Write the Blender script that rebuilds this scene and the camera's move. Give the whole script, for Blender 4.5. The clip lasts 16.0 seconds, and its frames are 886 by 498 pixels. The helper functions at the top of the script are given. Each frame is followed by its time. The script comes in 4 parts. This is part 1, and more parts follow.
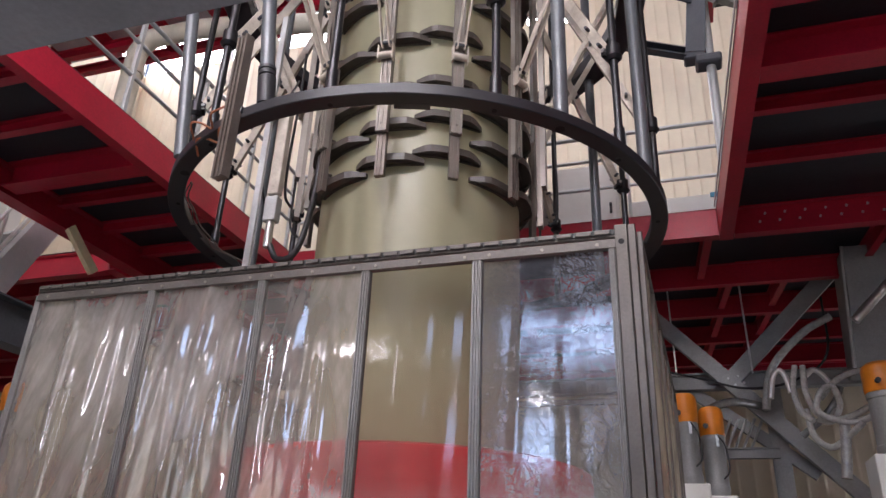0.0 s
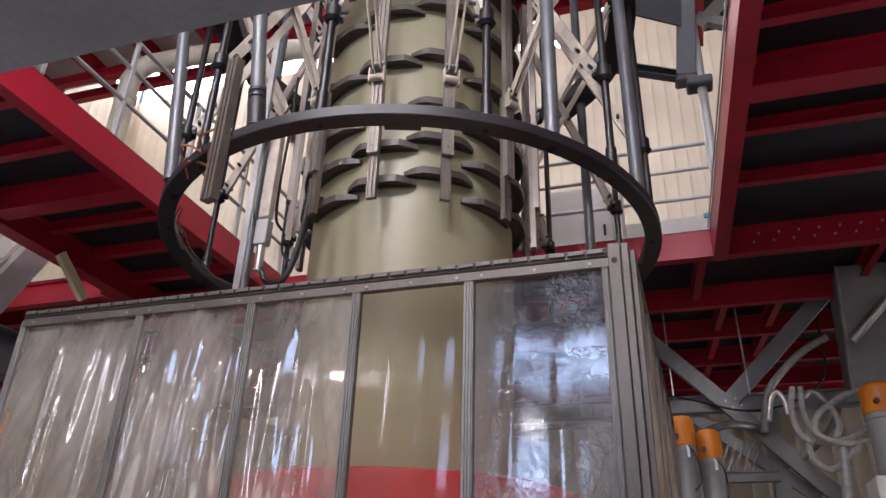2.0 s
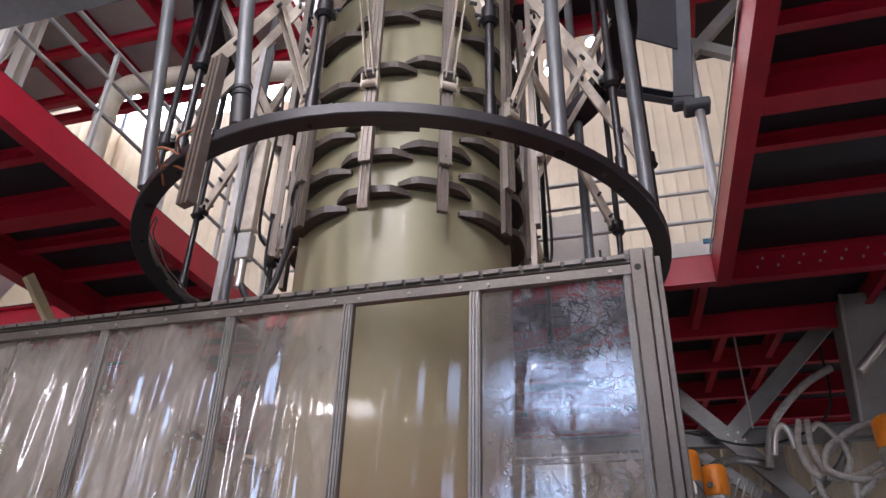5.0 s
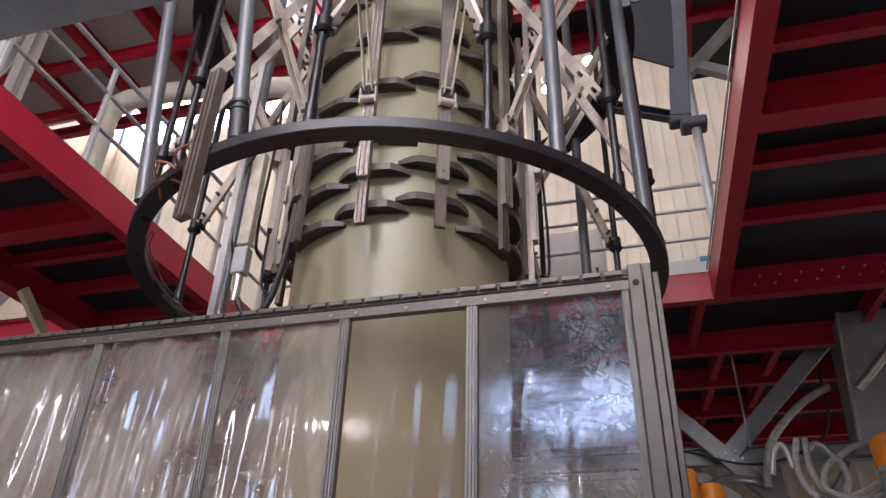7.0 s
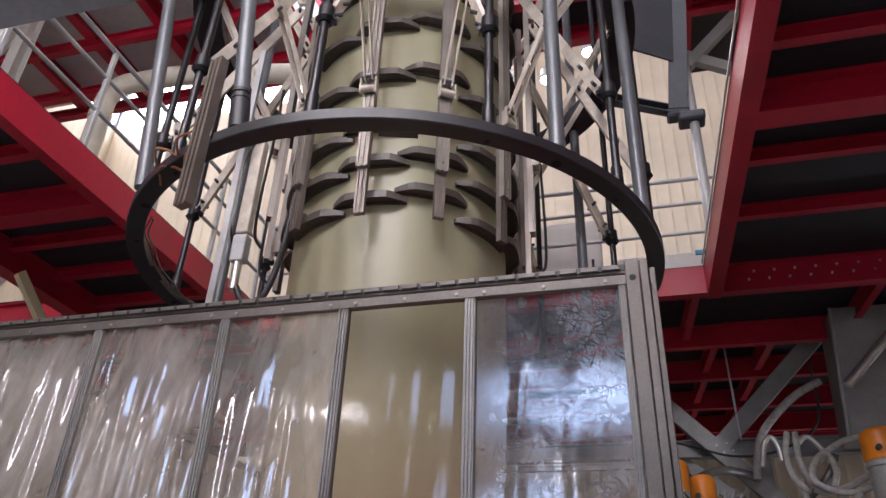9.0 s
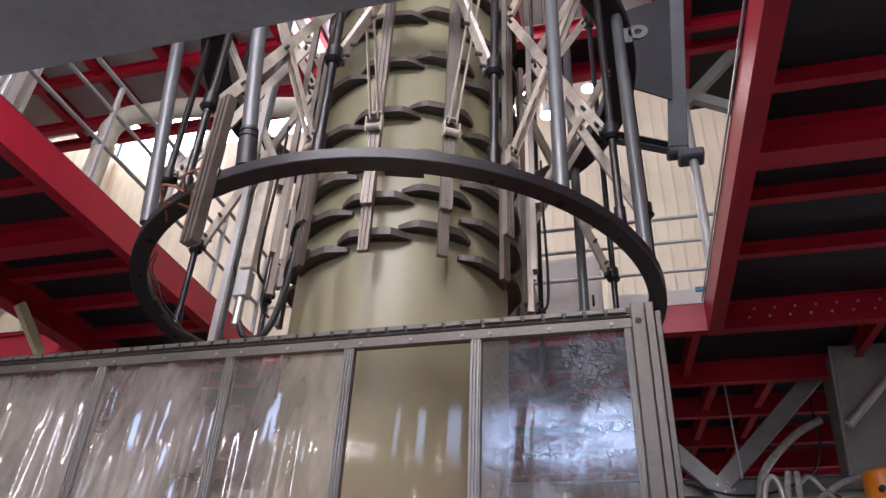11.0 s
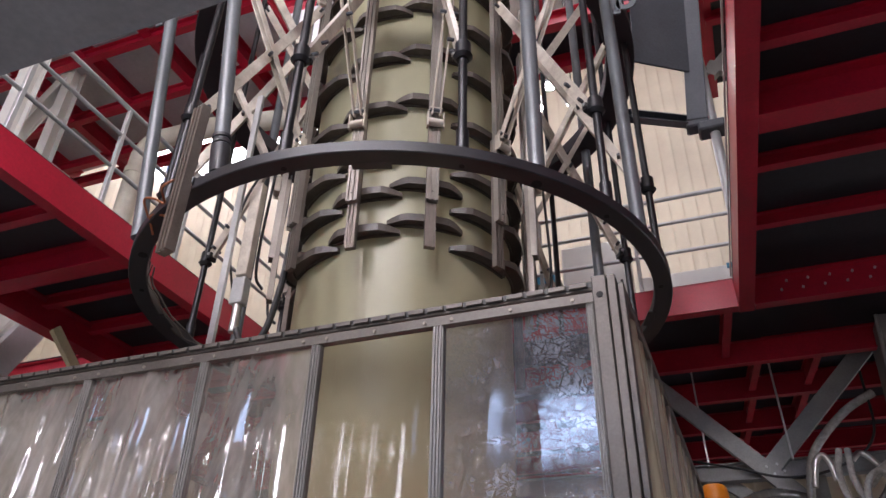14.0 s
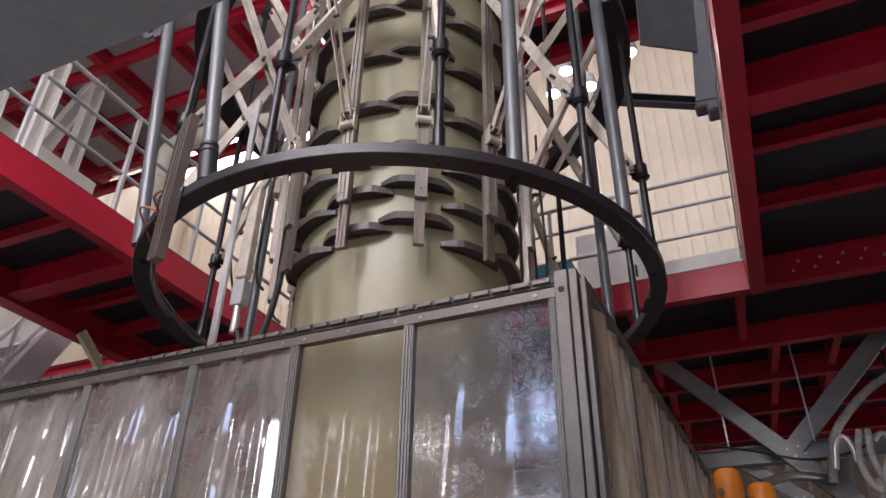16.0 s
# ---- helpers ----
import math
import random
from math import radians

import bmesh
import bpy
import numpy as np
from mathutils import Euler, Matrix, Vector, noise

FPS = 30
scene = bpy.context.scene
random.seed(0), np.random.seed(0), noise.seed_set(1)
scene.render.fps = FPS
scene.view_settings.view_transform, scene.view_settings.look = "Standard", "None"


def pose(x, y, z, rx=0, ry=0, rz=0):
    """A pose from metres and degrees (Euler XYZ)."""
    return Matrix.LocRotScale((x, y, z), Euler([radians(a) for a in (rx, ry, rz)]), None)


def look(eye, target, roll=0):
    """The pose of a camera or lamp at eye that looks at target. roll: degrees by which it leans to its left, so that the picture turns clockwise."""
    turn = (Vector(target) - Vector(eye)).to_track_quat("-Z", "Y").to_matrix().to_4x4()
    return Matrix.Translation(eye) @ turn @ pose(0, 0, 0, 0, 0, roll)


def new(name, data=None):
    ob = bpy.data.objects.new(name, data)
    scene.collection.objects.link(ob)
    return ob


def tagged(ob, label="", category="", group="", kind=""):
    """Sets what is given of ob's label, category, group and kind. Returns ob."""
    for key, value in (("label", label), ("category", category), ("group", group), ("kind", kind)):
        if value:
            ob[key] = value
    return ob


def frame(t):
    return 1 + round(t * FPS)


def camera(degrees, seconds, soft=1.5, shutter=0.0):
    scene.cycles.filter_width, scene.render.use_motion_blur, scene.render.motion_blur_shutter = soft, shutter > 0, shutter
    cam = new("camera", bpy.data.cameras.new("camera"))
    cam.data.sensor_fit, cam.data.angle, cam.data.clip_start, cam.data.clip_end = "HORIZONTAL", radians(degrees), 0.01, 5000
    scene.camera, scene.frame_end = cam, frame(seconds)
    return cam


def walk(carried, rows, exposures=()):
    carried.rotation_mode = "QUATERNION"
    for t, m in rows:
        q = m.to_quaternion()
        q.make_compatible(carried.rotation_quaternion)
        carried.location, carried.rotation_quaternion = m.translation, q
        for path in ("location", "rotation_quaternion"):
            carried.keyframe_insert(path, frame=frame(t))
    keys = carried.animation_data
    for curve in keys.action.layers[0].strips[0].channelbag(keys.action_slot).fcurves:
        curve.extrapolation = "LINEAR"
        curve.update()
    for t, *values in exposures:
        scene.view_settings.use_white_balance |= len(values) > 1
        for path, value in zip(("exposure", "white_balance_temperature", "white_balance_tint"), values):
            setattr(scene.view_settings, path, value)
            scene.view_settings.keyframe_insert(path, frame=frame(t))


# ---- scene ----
cam = camera(62.3, 16.0)
PATH = [
    (0, (0.058, 0.21, 1.413), (-0.519, 1.93, 2.254), 2.4),
    (0.5, (0.058, 0.218, 1.415), (-0.516, 1.937, 2.261), 2.5),
    (1, (0.062, 0.23, 1.409), (-0.505, 1.943, 2.272), 2.3),
    (1.5, (0.062, 0.238, 1.417), (-0.498, 1.943, 2.3), 2.0),
    (2, (0.063, 0.263, 1.412), (-0.495, 1.957, 2.315), 1.8),
    (2.5, (0.058, 0.297, 1.415), (-0.499, 1.987, 2.327), 1.7),
    (3, (0.059, 0.323, 1.419), (-0.498, 2.014, 2.329), 1.7),
    (3.5, (0.027, 0.369, 1.424), (-0.523, 2.064, 2.334), 1.6),
    (4, (-0.029, 0.465, 1.419), (-0.566, 2.157, 2.34), 1.6),
    (4.5, (-0.092, 0.556, 1.436), (-0.609, 2.236, 2.389), 1.5),
    (5, (-0.138, 0.603, 1.451), (-0.639, 2.265, 2.445), 1.5),
    (7.5, (-0.145, 0.617, 1.445), (-0.629, 2.259, 2.479), 1.8),
    (8, (-0.141, 0.61, 1.443), (-0.628, 2.269, 2.449), 2.0),
    (10.5, (-0.183, 0.534, 1.467), (-0.652, 2.174, 2.512), 2.8),
    (11, (-0.185, 0.53, 1.476), (-0.647, 2.15, 2.554), 2.8),
    (11.5, (-0.18, 0.542, 1.476), (-0.636, 2.151, 2.573), 2.5),
    (12, (-0.183, 0.573, 1.467), (-0.636, 2.179, 2.569), 2.1),
    (12.5, (-0.177, 0.612, 1.467), (-0.639, 2.22, 2.563), 1.5),
    (13, (-0.105, 0.66, 1.468), (-0.597, 2.265, 2.557), 1.1),
    (13.5, (0.049, 0.712, 1.471), (-0.483, 2.307, 2.554), 0.8),
    (14, (0.215, 0.763, 1.471), (-0.4, 2.331, 2.549), 1.3),
    (14.5, (0.361, 0.783, 1.468), (-0.313, 2.327, 2.545), 1.0),
    (15, (0.475, 0.804, 1.476), (-0.235, 2.338, 2.545), 0.8),
    (15.5, (0.54, 0.814, 1.479), (-0.181, 2.348, 2.54), 0.8),
    (16, (0.529, 0.807, 1.485), (-0.188, 2.352, 2.534), 1.0),
]
walk(cam, [(t, look(eye, target, roll)) for t, eye, target, roll in PATH], exposures=((0, 0.02, 6250, 22), (16, 0.02, 6250, 22)))


# ---- world and light ----
world = bpy.data.worlds.new("world")
world.use_nodes = True
scene.world = world
wn = world.node_tree.nodes
sky = wn.new("ShaderNodeTexSky")
sky.sky_type, sky.sun_disc, sky.sun_elevation, sky.sun_rotation = "NISHITA", False, radians(40), radians(200)
world.node_tree.links.new(sky.outputs[0], wn["Background"].inputs[0])
wn["Background"].inputs[1].default_value = 0.12
scene.view_settings.exposure = 0.0


def area_lamp(name, eye, target, sx, sy, watts, colour=(1, 1, 1)):
    d = bpy.data.lights.new(name, "AREA")
    d.shape, d.size, d.size_y, d.energy, d.color = "RECTANGLE", sx, sy, watts, colour
    ob = new(name, d)
    ob.matrix_world = look(eye, target)
    return ob


# ---- materials ----
def mat(name, colour, rough=0.5, metal=0.0, vary=0.25, scale=3.0, bump=0.05, fine=60.0, coat=0.0, island=0.0, dirt=None, rough_vary=0.15):
    m = bpy.data.materials.new(name)
    m.use_nodes = True
    nt = m.node_tree
    n, l = nt.nodes, nt.links
    b = n["Principled BSDF"]
    tc = n.new("ShaderNodeTexCoord")
    big = n.new("ShaderNodeTexNoise")
    big.inputs["Scale"].default_value, big.inputs["Detail"].default_value, big.inputs["Roughness"].default_value = scale, 8, 0.65
    l.new(tc.outputs["Object"], big.inputs["Vector"])
    small = n.new("ShaderNodeTexNoise")
    small.inputs["Scale"].default_value, small.inputs["Detail"].default_value = fine, 4
    l.new(tc.outputs["Object"], small.inputs["Vector"])
    ramp = n.new("ShaderNodeValToRGB")
    ramp.color_ramp.elements[0].position, ramp.color_ramp.elements[1].position = 0.3, 0.7
    lo = [c * (1 - vary) for c in colour]
    hi = [min(1, c * (1 + vary)) for c in colour]
    if dirt:
        lo = dirt
    ramp.color_ramp.elements[0].color, ramp.color_ramp.elements[1].color = (*lo, 1), (*hi, 1)
    l.new(big.outputs["Fac"], ramp.inputs[0])
    mix = n.new("ShaderNodeMix")
    mix.data_type, mix.blend_type = "RGBA", "OVERLAY"
    mix.inputs["Factor"].default_value = min(0.5, vary)
    l.new(ramp.outputs[0], mix.inputs[6])
    l.new(small.outputs["Fac"], mix.inputs[7])
    last = mix.outputs[2]
    if island:
        info = n.new("ShaderNodeObjectInfo")
        mr = n.new("ShaderNodeMapRange")
        mr.inputs["To Min"].default_value, mr.inputs["To Max"].default_value = 1 - island, 1 + island
        l.new(info.outputs["Random"], mr.inputs["Value"])
        hsv = n.new("ShaderNodeHueSaturation")
        l.new(mr.outputs[0], hsv.inputs["Value"])
        l.new(last, hsv.inputs["Color"])
        last = hsv.outputs[0]
    l.new(last, b.inputs["Base Color"])
    rr = n.new("ShaderNodeMapRange")
    rr.inputs["To Min"].default_value, rr.inputs["To Max"].default_value = max(0.03, rough - rough_vary), min(1, rough + rough_vary)
    l.new(big.outputs["Fac"], rr.inputs["Value"])
    l.new(rr.outputs[0], b.inputs["Roughness"])
    b.inputs["Metallic"].default_value = metal
    b.inputs["Coat Weight"].default_value = coat
    if bump:
        bp = n.new("ShaderNodeBump")
        bp.inputs["Strength"].default_value, bp.inputs["Distance"].default_value = bump, 0.01
        l.new(small.outputs["Fac"], bp.inputs["Height"])
        l.new(bp.outputs[0], b.inputs["Normal"])
    return m


RED = mat("red_paint", (0.42, 0.008, 0.030), 0.4, 0, 0.22, 1.6, 0.08, 40)
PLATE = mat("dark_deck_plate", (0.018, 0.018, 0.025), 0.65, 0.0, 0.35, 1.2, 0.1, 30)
RING = mat("charcoal_paint", (0.020, 0.020, 0.024), 0.45, 0.0, 0.3, 3, 0.06, 50)
STEEL_DARK = mat("dark_grey_paint", (0.075, 0.08, 0.092), 0.5, 0.1, 0.25, 1.5, 0.05, 40)
GIRDER = mat("grey_girder_paint", (0.23, 0.235, 0.26), 0.5, 0.0, 0.2, 1.2, 0.05, 40)
TUBE = mat("blue_grey_tube", (0.12, 0.13, 0.14), 0.38, 0.2, 0.2, 3, 0.04, 60)
ROD = mat("black_rod", (0.02, 0.02, 0.023), 0.35, 0.4, 0.3, 5, 0.04, 80)
CREAM = mat("cream_flat_bar", (0.56, 0.51, 0.43), 0.45, 0.1, 0.18, 6, 0.06, 70, dirt=(0.36, 0.31, 0.25))
BAR = mat("tarnished_aluminium", (0.185, 0.157, 0.135), 0.48, 0.6, 0.22, 5, 0.06, 90)
BRIGHT = mat("bright_aluminium", (0.62, 0.60, 0.57), 0.33, 0.8, 0.15, 5, 0.05, 90)
# lighter than BAR: light from above on the upper bars, put in the colour
SLIDE = mat("dull_aluminium", (0.28, 0.25, 0.22), 0.48, 0.5, 0.18, 5, 0.06, 90)
PAD = mat("brown_guide_pad", (0.095, 0.078, 0.066), 0.45, 0, 0.3, 9, 0.2, 90, island=0.2)
GALV = mat("galvanised_frame", (0.125, 0.113, 0.104), 0.48, 0.45, 0.22, 5, 0.08, 80)
POSTS_M = mat("ribbed_aluminium_post", (0.26, 0.25, 0.245), 0.45, 0.5, 0.2, 4, 0.06, 80)
GREY = mat("grey_steel_paint", (0.27, 0.27, 0.265), 0.5, 0.15, 0.2, 2.5, 0.06, 50)
LIGHT = mat("light_grey_rail", (0.52, 0.53, 0.53), 0.4, 0.5, 0.15, 4, 0.04, 60)
WHITE = mat("white_panel", (0.78, 0.77, 0.73), 0.5, 0, 0.08, 2, 0.03, 40)
WALL = mat("cream_wall_sheet", (0.70, 0.63, 0.48), 0.6, 0, 0.1, 0.8, 0.05, 30)
ROOF = mat("grey_roof_sheet", (0.62, 0.63, 0.65), 0.6, 0.1, 0.2, 0.7, 0.05, 20)
FLOOR = mat("grey_concrete", (0.26, 0.255, 0.24), 0.6, 0, 0.25, 0.8, 0.12, 25)
ORANGE = mat("orange_paint", (0.72, 0.22, 0.015), 0.4, 0, 0.15, 5, 0.04, 60)
BLUE = mat("blue_fitting", (0.03, 0.22, 0.36), 0.4, 0, 0.15, 5, 0.04, 60)
PIPE = mat("cream_pipe", (0.66, 0.62, 0.52), 0.45, 0, 0.15, 3, 0.05, 50)
CREAMY = mat("cream_paint", (0.75, 0.66, 0.42), 0.5, 0, 0.15, 4, 0.05, 50)
CLEARHOSE = mat("cloudy_hose", (0.40, 0.385, 0.36), 0.18, 0, 0.3, 14, 0.1, 60, coat=0.3)
PALE = mat("pale_grey_paint", (0.66, 0.65, 0.66), 0.5, 0, 0.12, 3, 0.04, 40)
HOSE = mat("clear_grey_hose", (0.17, 0.165, 0.155), 0.22, 0, 0.2, 12, 0.1, 60)
CABLE = mat("black_cable", (0.015, 0.015, 0.016), 0.5, 0, 0.2, 10, 0.03, 60)
RUST = mat("orange_wire", (0.30, 0.10, 0.04), 0.6, 0, 0.2, 10, 0.05, 60)
# for screws, and for discs that paint the dark inside bolt holes
HOLE = mat("bolt_hole_black", (0.008, 0.008, 0.009), 0.8, 0, 0.2, 10, 0.0, 60)
REDDIE = mat("bright_red_housing", (0.62, 0.012, 0.03), 0.35, 0, 0.12, 2, 0.03, 40)


def glow(name, colour, strength):
    m = bpy.data.materials.new(name)
    m.use_nodes = True
    b = m.node_tree.nodes["Principled BSDF"]
    b.inputs["Base Color"].default_value = (0.8, 0.8, 0.8, 1)
    b.inputs["Emission Color"].default_value = (*colour, 1)
    b.inputs["Emission Strength"].default_value = strength
    return m


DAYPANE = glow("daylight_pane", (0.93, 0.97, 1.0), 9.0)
SOUTHPANE = glow("blue_daylight_pane", (0.48, 0.69, 1.0), 6.5)
TALLPANE = glow("tall_glow_pane", (0.95, 0.98, 1.0), 16.0)
LED = glow("led_lamp", (1.0, 0.97, 0.92), 60.0)


def film_material():
    m = mat("cream_plastic_film", (0.43, 0.407, 0.265), 0.36, 0, 0.07, 1.3, 0.03, 14, coat=0.05, rough_vary=0.06)
    nt = m.node_tree
    n, l = nt.nodes, nt.links
    b, out = n["Principled BSDF"], n["Material Output"]
    # long vertical streaks of film thickness
    tc = n.new("ShaderNodeTexCoord")
    mp = n.new("ShaderNodeMapping")
    mp.inputs["Scale"].default_value = (5, 5, 0.12)
    l.new(tc.outputs["Object"], mp.inputs[0])
    st = n.new("ShaderNodeTexNoise")
    st.inputs["Scale"].default_value, st.inputs["Detail"].default_value = 2.0, 5
    l.new(mp.outputs[0], st.inputs["Vector"])
    bp = n.new("ShaderNodeBump")
    bp.inputs["Strength"].default_value, bp.inputs["Distance"].default_value = 0.15, 0.02
    l.new(st.outputs["Fac"], bp.inputs["Height"])
    l.new(bp.outputs[0], b.inputs["Normal"])
    tr = n.new("ShaderNodeBsdfTranslucent")
    tr.inputs[0].default_value = (0.68, 0.66, 0.5, 1)
    mx = n.new("ShaderNodeMixShader")
    mx.inputs[0].default_value = 0.3
    l.new(b.outputs[0], mx.inputs[1])
    l.new(tr.outputs[0], mx.inputs[2])
    l.new(mx.outputs[0], out.inputs[0])
    return m


def curtain_material(name, haze, scratch, tint=(0.62, 0.60, 0.56), gloss=0.07, clearness=(0.80, 0.79, 0.75), lines=0.0, rough=0.04):
    """Clear plastic sheet: see-through, glossy, hazed by dirt patches (on PVC_FLAT also a painted reflection), with
    fine scratches.
    """
    m = bpy.data.materials.new(name)
    m.use_nodes = True
    nt = m.node_tree
    n, l = nt.nodes, nt.links
    out = n["Material Output"]
    n.remove(n["Principled BSDF"])
    tc = n.new("ShaderNodeTexCoord")

    def noise(scale, detail, rough, stretch, turn=(0, 0, 0), distortion=0.0):
        mp = n.new("ShaderNodeMapping")
        mp.vector_type = "TEXTURE"
        mp.inputs["Scale"].default_value, mp.inputs["Rotation"].default_value = [1 / v for v in stretch], [radians(v) for v in turn]
        l.new(tc.outputs["Object"], mp.inputs[0])
        nz = n.new("ShaderNodeTexNoise")
        nz.inputs["Scale"].default_value, nz.inputs["Detail"].default_value = scale, detail
        nz.inputs["Roughness"].default_value, nz.inputs["Distortion"].default_value = rough, distortion
        l.new(mp.outputs[0], nz.inputs["Vector"])
        return nz.outputs["Fac"]

    def ramp(src, a, b, lo, hi):
        r = n.new("ShaderNodeMapRange")
        for key, v in zip(("From Min", "From Max", "To Min", "To Max"), (a, b, lo, hi)):
            r.inputs[key].default_value = v
        l.new(src, r.inputs["Value"])
        return r.outputs[0]

    def math_node(op, a, b):
        r = n.new("ShaderNodeMath")
        r.operation = op
        for k, v in enumerate((a, b)):
            if isinstance(v, (int, float)):
                r.inputs[k].default_value = v
            else:
                l.new(v, r.inputs[k])
        return r.outputs[0]

    patches = ramp(noise(1.7, 5, 0.6, (1.6, 1.6, 0.7), distortion=0.4), 0.34, 0.68, haze * 0.45, min(0.95, haze * 1.5))
    streaks = ramp(noise(5.0, 6, 0.6, (2.4, 2.4, 0.5), (0, 14, 0), 1.0), 0.35, 0.70, 0.80, 1.18)
    specks = ramp(noise(130.0, 2, 0.5, (1, 1, 1)), 0.70, 0.80, 0.0, 0.25)
    hz = n.new("ShaderNodeMath")
    hz.operation, hz.use_clamp = "MULTIPLY_ADD", True
    l.new(patches, hz.inputs[0])
    l.new(streaks, hz.inputs[1])
    l.new(specks, hz.inputs[2])
    # creases and short scratches in several directions
    height = noise(7.0, 8, 0.62, (1, 1, 1.15), (0, 25, 0), 1.2)
    marks = None
    if lines:
        height = math_node("MULTIPLY", noise(16.0, 8, 0.7, (1, 1, 1.3), (0, 25, 0), 0.6), 0.22)
        for turn, sc in ((12, 1.7), (-24, 2.2), (63, 1.5), (-70, 1.9), (38, 2.0), (85, 1.8)):
            line = ramp(noise(sc, 3, 0.5, (7.0, 7.0, 80.0), (0, turn, 0), 0.3), 0.58, 0.64, 0.0, 1.0)
            height = math_node("ADD", height, math_node("MULTIPLY", line, lines))
            marks = line if marks is None else math_node("MAXIMUM", marks, line)
        cloud = ramp(noise(3.0, 6, 0.6, (1, 1, 1.4), (0, 15, 0), 0.8), 0.35, 0.62, 0.45, 1.0)
        marks = math_node("MULTIPLY", cloud, ramp(marks, 0.0, 1.0, 1.0, 0.35))
    bp = n.new("ShaderNodeBump")
    bp.inputs["Strength"].default_value, bp.inputs["Distance"].default_value = scratch, 0.01
    l.new(height, bp.inputs["Height"])
    hazy = math_node("MULTIPLY", hz.outputs[0], marks) if marks is not None else hz.outputs[0]
    gl = n.new("ShaderNodeBsdfGlossy")
    gl.inputs["Roughness"].default_value, gl.inputs["Color"].default_value = rough, (0.95, 0.95, 0.95, 1)
    l.new(bp.outputs[0], gl.inputs["Normal"])
    clear = n.new("ShaderNodeBsdfTransparent")
    clear.inputs[0].default_value = (*clearness, 1)
    dif = n.new("ShaderNodeBsdfDiffuse")
    dif.inputs[0].default_value = (*tint, 1)
    tra = n.new("ShaderNodeBsdfTranslucent")
    tra.inputs[0].default_value = (*tint, 1)
    dt = n.new("ShaderNodeMixShader")
    dt.inputs[0].default_value = 0.45
    l.new(dif.outputs[0], dt.inputs[1])
    l.new(tra.outputs[0], dt.inputs[2])
    a = n.new("ShaderNodeMixShader")
    l.new(hazy, a.inputs[0])
    l.new(clear.outputs[0], a.inputs[1])
    l.new(dt.outputs[0], a.inputs[2])
    fr = n.new("ShaderNodeLayerWeight")
    l.new(bp.outputs[0], fr.inputs["Normal"])
    cube = math_node("POWER", fr.outputs["Facing"], 4.0)
    boost = n.new("ShaderNodeMath")
    boost.operation, boost.use_clamp = "MULTIPLY_ADD", True
    boost.inputs[1].default_value, boost.inputs[2].default_value = 0.6, gloss
    l.new(cube, boost.inputs[0])
    c = n.new("ShaderNodeMixShader")
    l.new(math_node("MULTIPLY", boost.outputs[0], marks) if marks is not None else boost.outputs[0], c.inputs[0])
    l.new(a.outputs[0], c.inputs[1])
    l.new(gl.outputs[0], c.inputs[2])
    l.new(c.outputs[0], out.inputs[0])
    return m


FILM = film_material()
PVC = curtain_material("hazy_clear_curtain", 0.07, 0.02, (0.5, 0.47, 0.42), 0.05, (0.76, 0.74, 0.69), 0.0, 0.09)
PVC_DIRTY = curtain_material("milky_clear_curtain", 0.50, 0.025, (0.60, 0.575, 0.545), 0.12)
PVC_CLEARER = curtain_material("half_clear_curtain", 0.45, 0.02, (0.58, 0.56, 0.53), 0.11)
PVC_SIDE = curtain_material("yellowed_curtain", 0.8, 0.03, (0.86, 0.82, 0.66), 0.2)
# the bluish haze tint also paints in the girder's reflection
PVC_FLAT = curtain_material("scratched_clear_sheet", 0.46, 0.012, (0.45, 0.48, 0.57), 0.19, (0.66, 0.64, 0.62), 0.40, 0.10)


# ---- mesh helpers ----
def mesh_object(name, bm, material, smooth=True):
    bmesh.ops.recalc_face_normals(bm, faces=bm.faces)
    me = bpy.data.meshes.new(name)
    bm.to_mesh(me)
    bm.free()
    me.materials.append(material)
    if smooth:
        for p in me.polygons:
            p.use_smooth = True
        me.set_sharp_from_angle(angle=radians(35))
    return new(name, me)


def part(name, bm, material, parent, label=""):
    ob = mesh_object(name, bm, material)
    ob.parent = parent
    if label:
        tagged(ob, label)
    return ob


def thing(name, label, category, at=(0, 0, 0), group="", rz=0):
    ob = new(name)
    ob.empty_display_size = 0.1
    ob.matrix_world = pose(*at, 0, 0, rz)
    return tagged(ob, label, category, group)


def structure(name, bm, material, label):
    return tagged(mesh_object(name, bm, material), label, kind="structure")


def add_box(bm, lo, hi, bevel=0.0, m=None):
    r = bmesh.ops.create_cube(bm, size=1.0)
    c = [(a + b) / 2 for a, b in zip(lo, hi)]
    s = [max(1e-4, abs(b - a)) for a, b in zip(lo, hi)]
    bmesh.ops.scale(bm, vec=s, verts=r["verts"])
    if bevel:
        es = list({e for v in r["verts"] for e in v.link_edges})
        q = bmesh.ops.bevel(bm, geom=es, offset=bevel, segments=1, affect="EDGES")
        vs = list({v for f in q["faces"] for v in f.verts} | {v for v in r["verts"] if v.is_valid})
    else:
        vs = r["verts"]
    bmesh.ops.translate(bm, vec=c, verts=vs)
    if m is not None:
        bmesh.ops.transform(bm, matrix=m, verts=vs)
    return vs


def box(lo, hi, bevel=0.0):
    bm = bmesh.new()
    add_box(bm, lo, hi, bevel)
    return bm


def axis_matrix(a, b):
    a, b = Vector(a), Vector(b)
    d = b - a
    return Matrix.Translation((a + b) / 2) @ d.to_track_quat("Z", "Y").to_matrix().to_4x4(), d.length


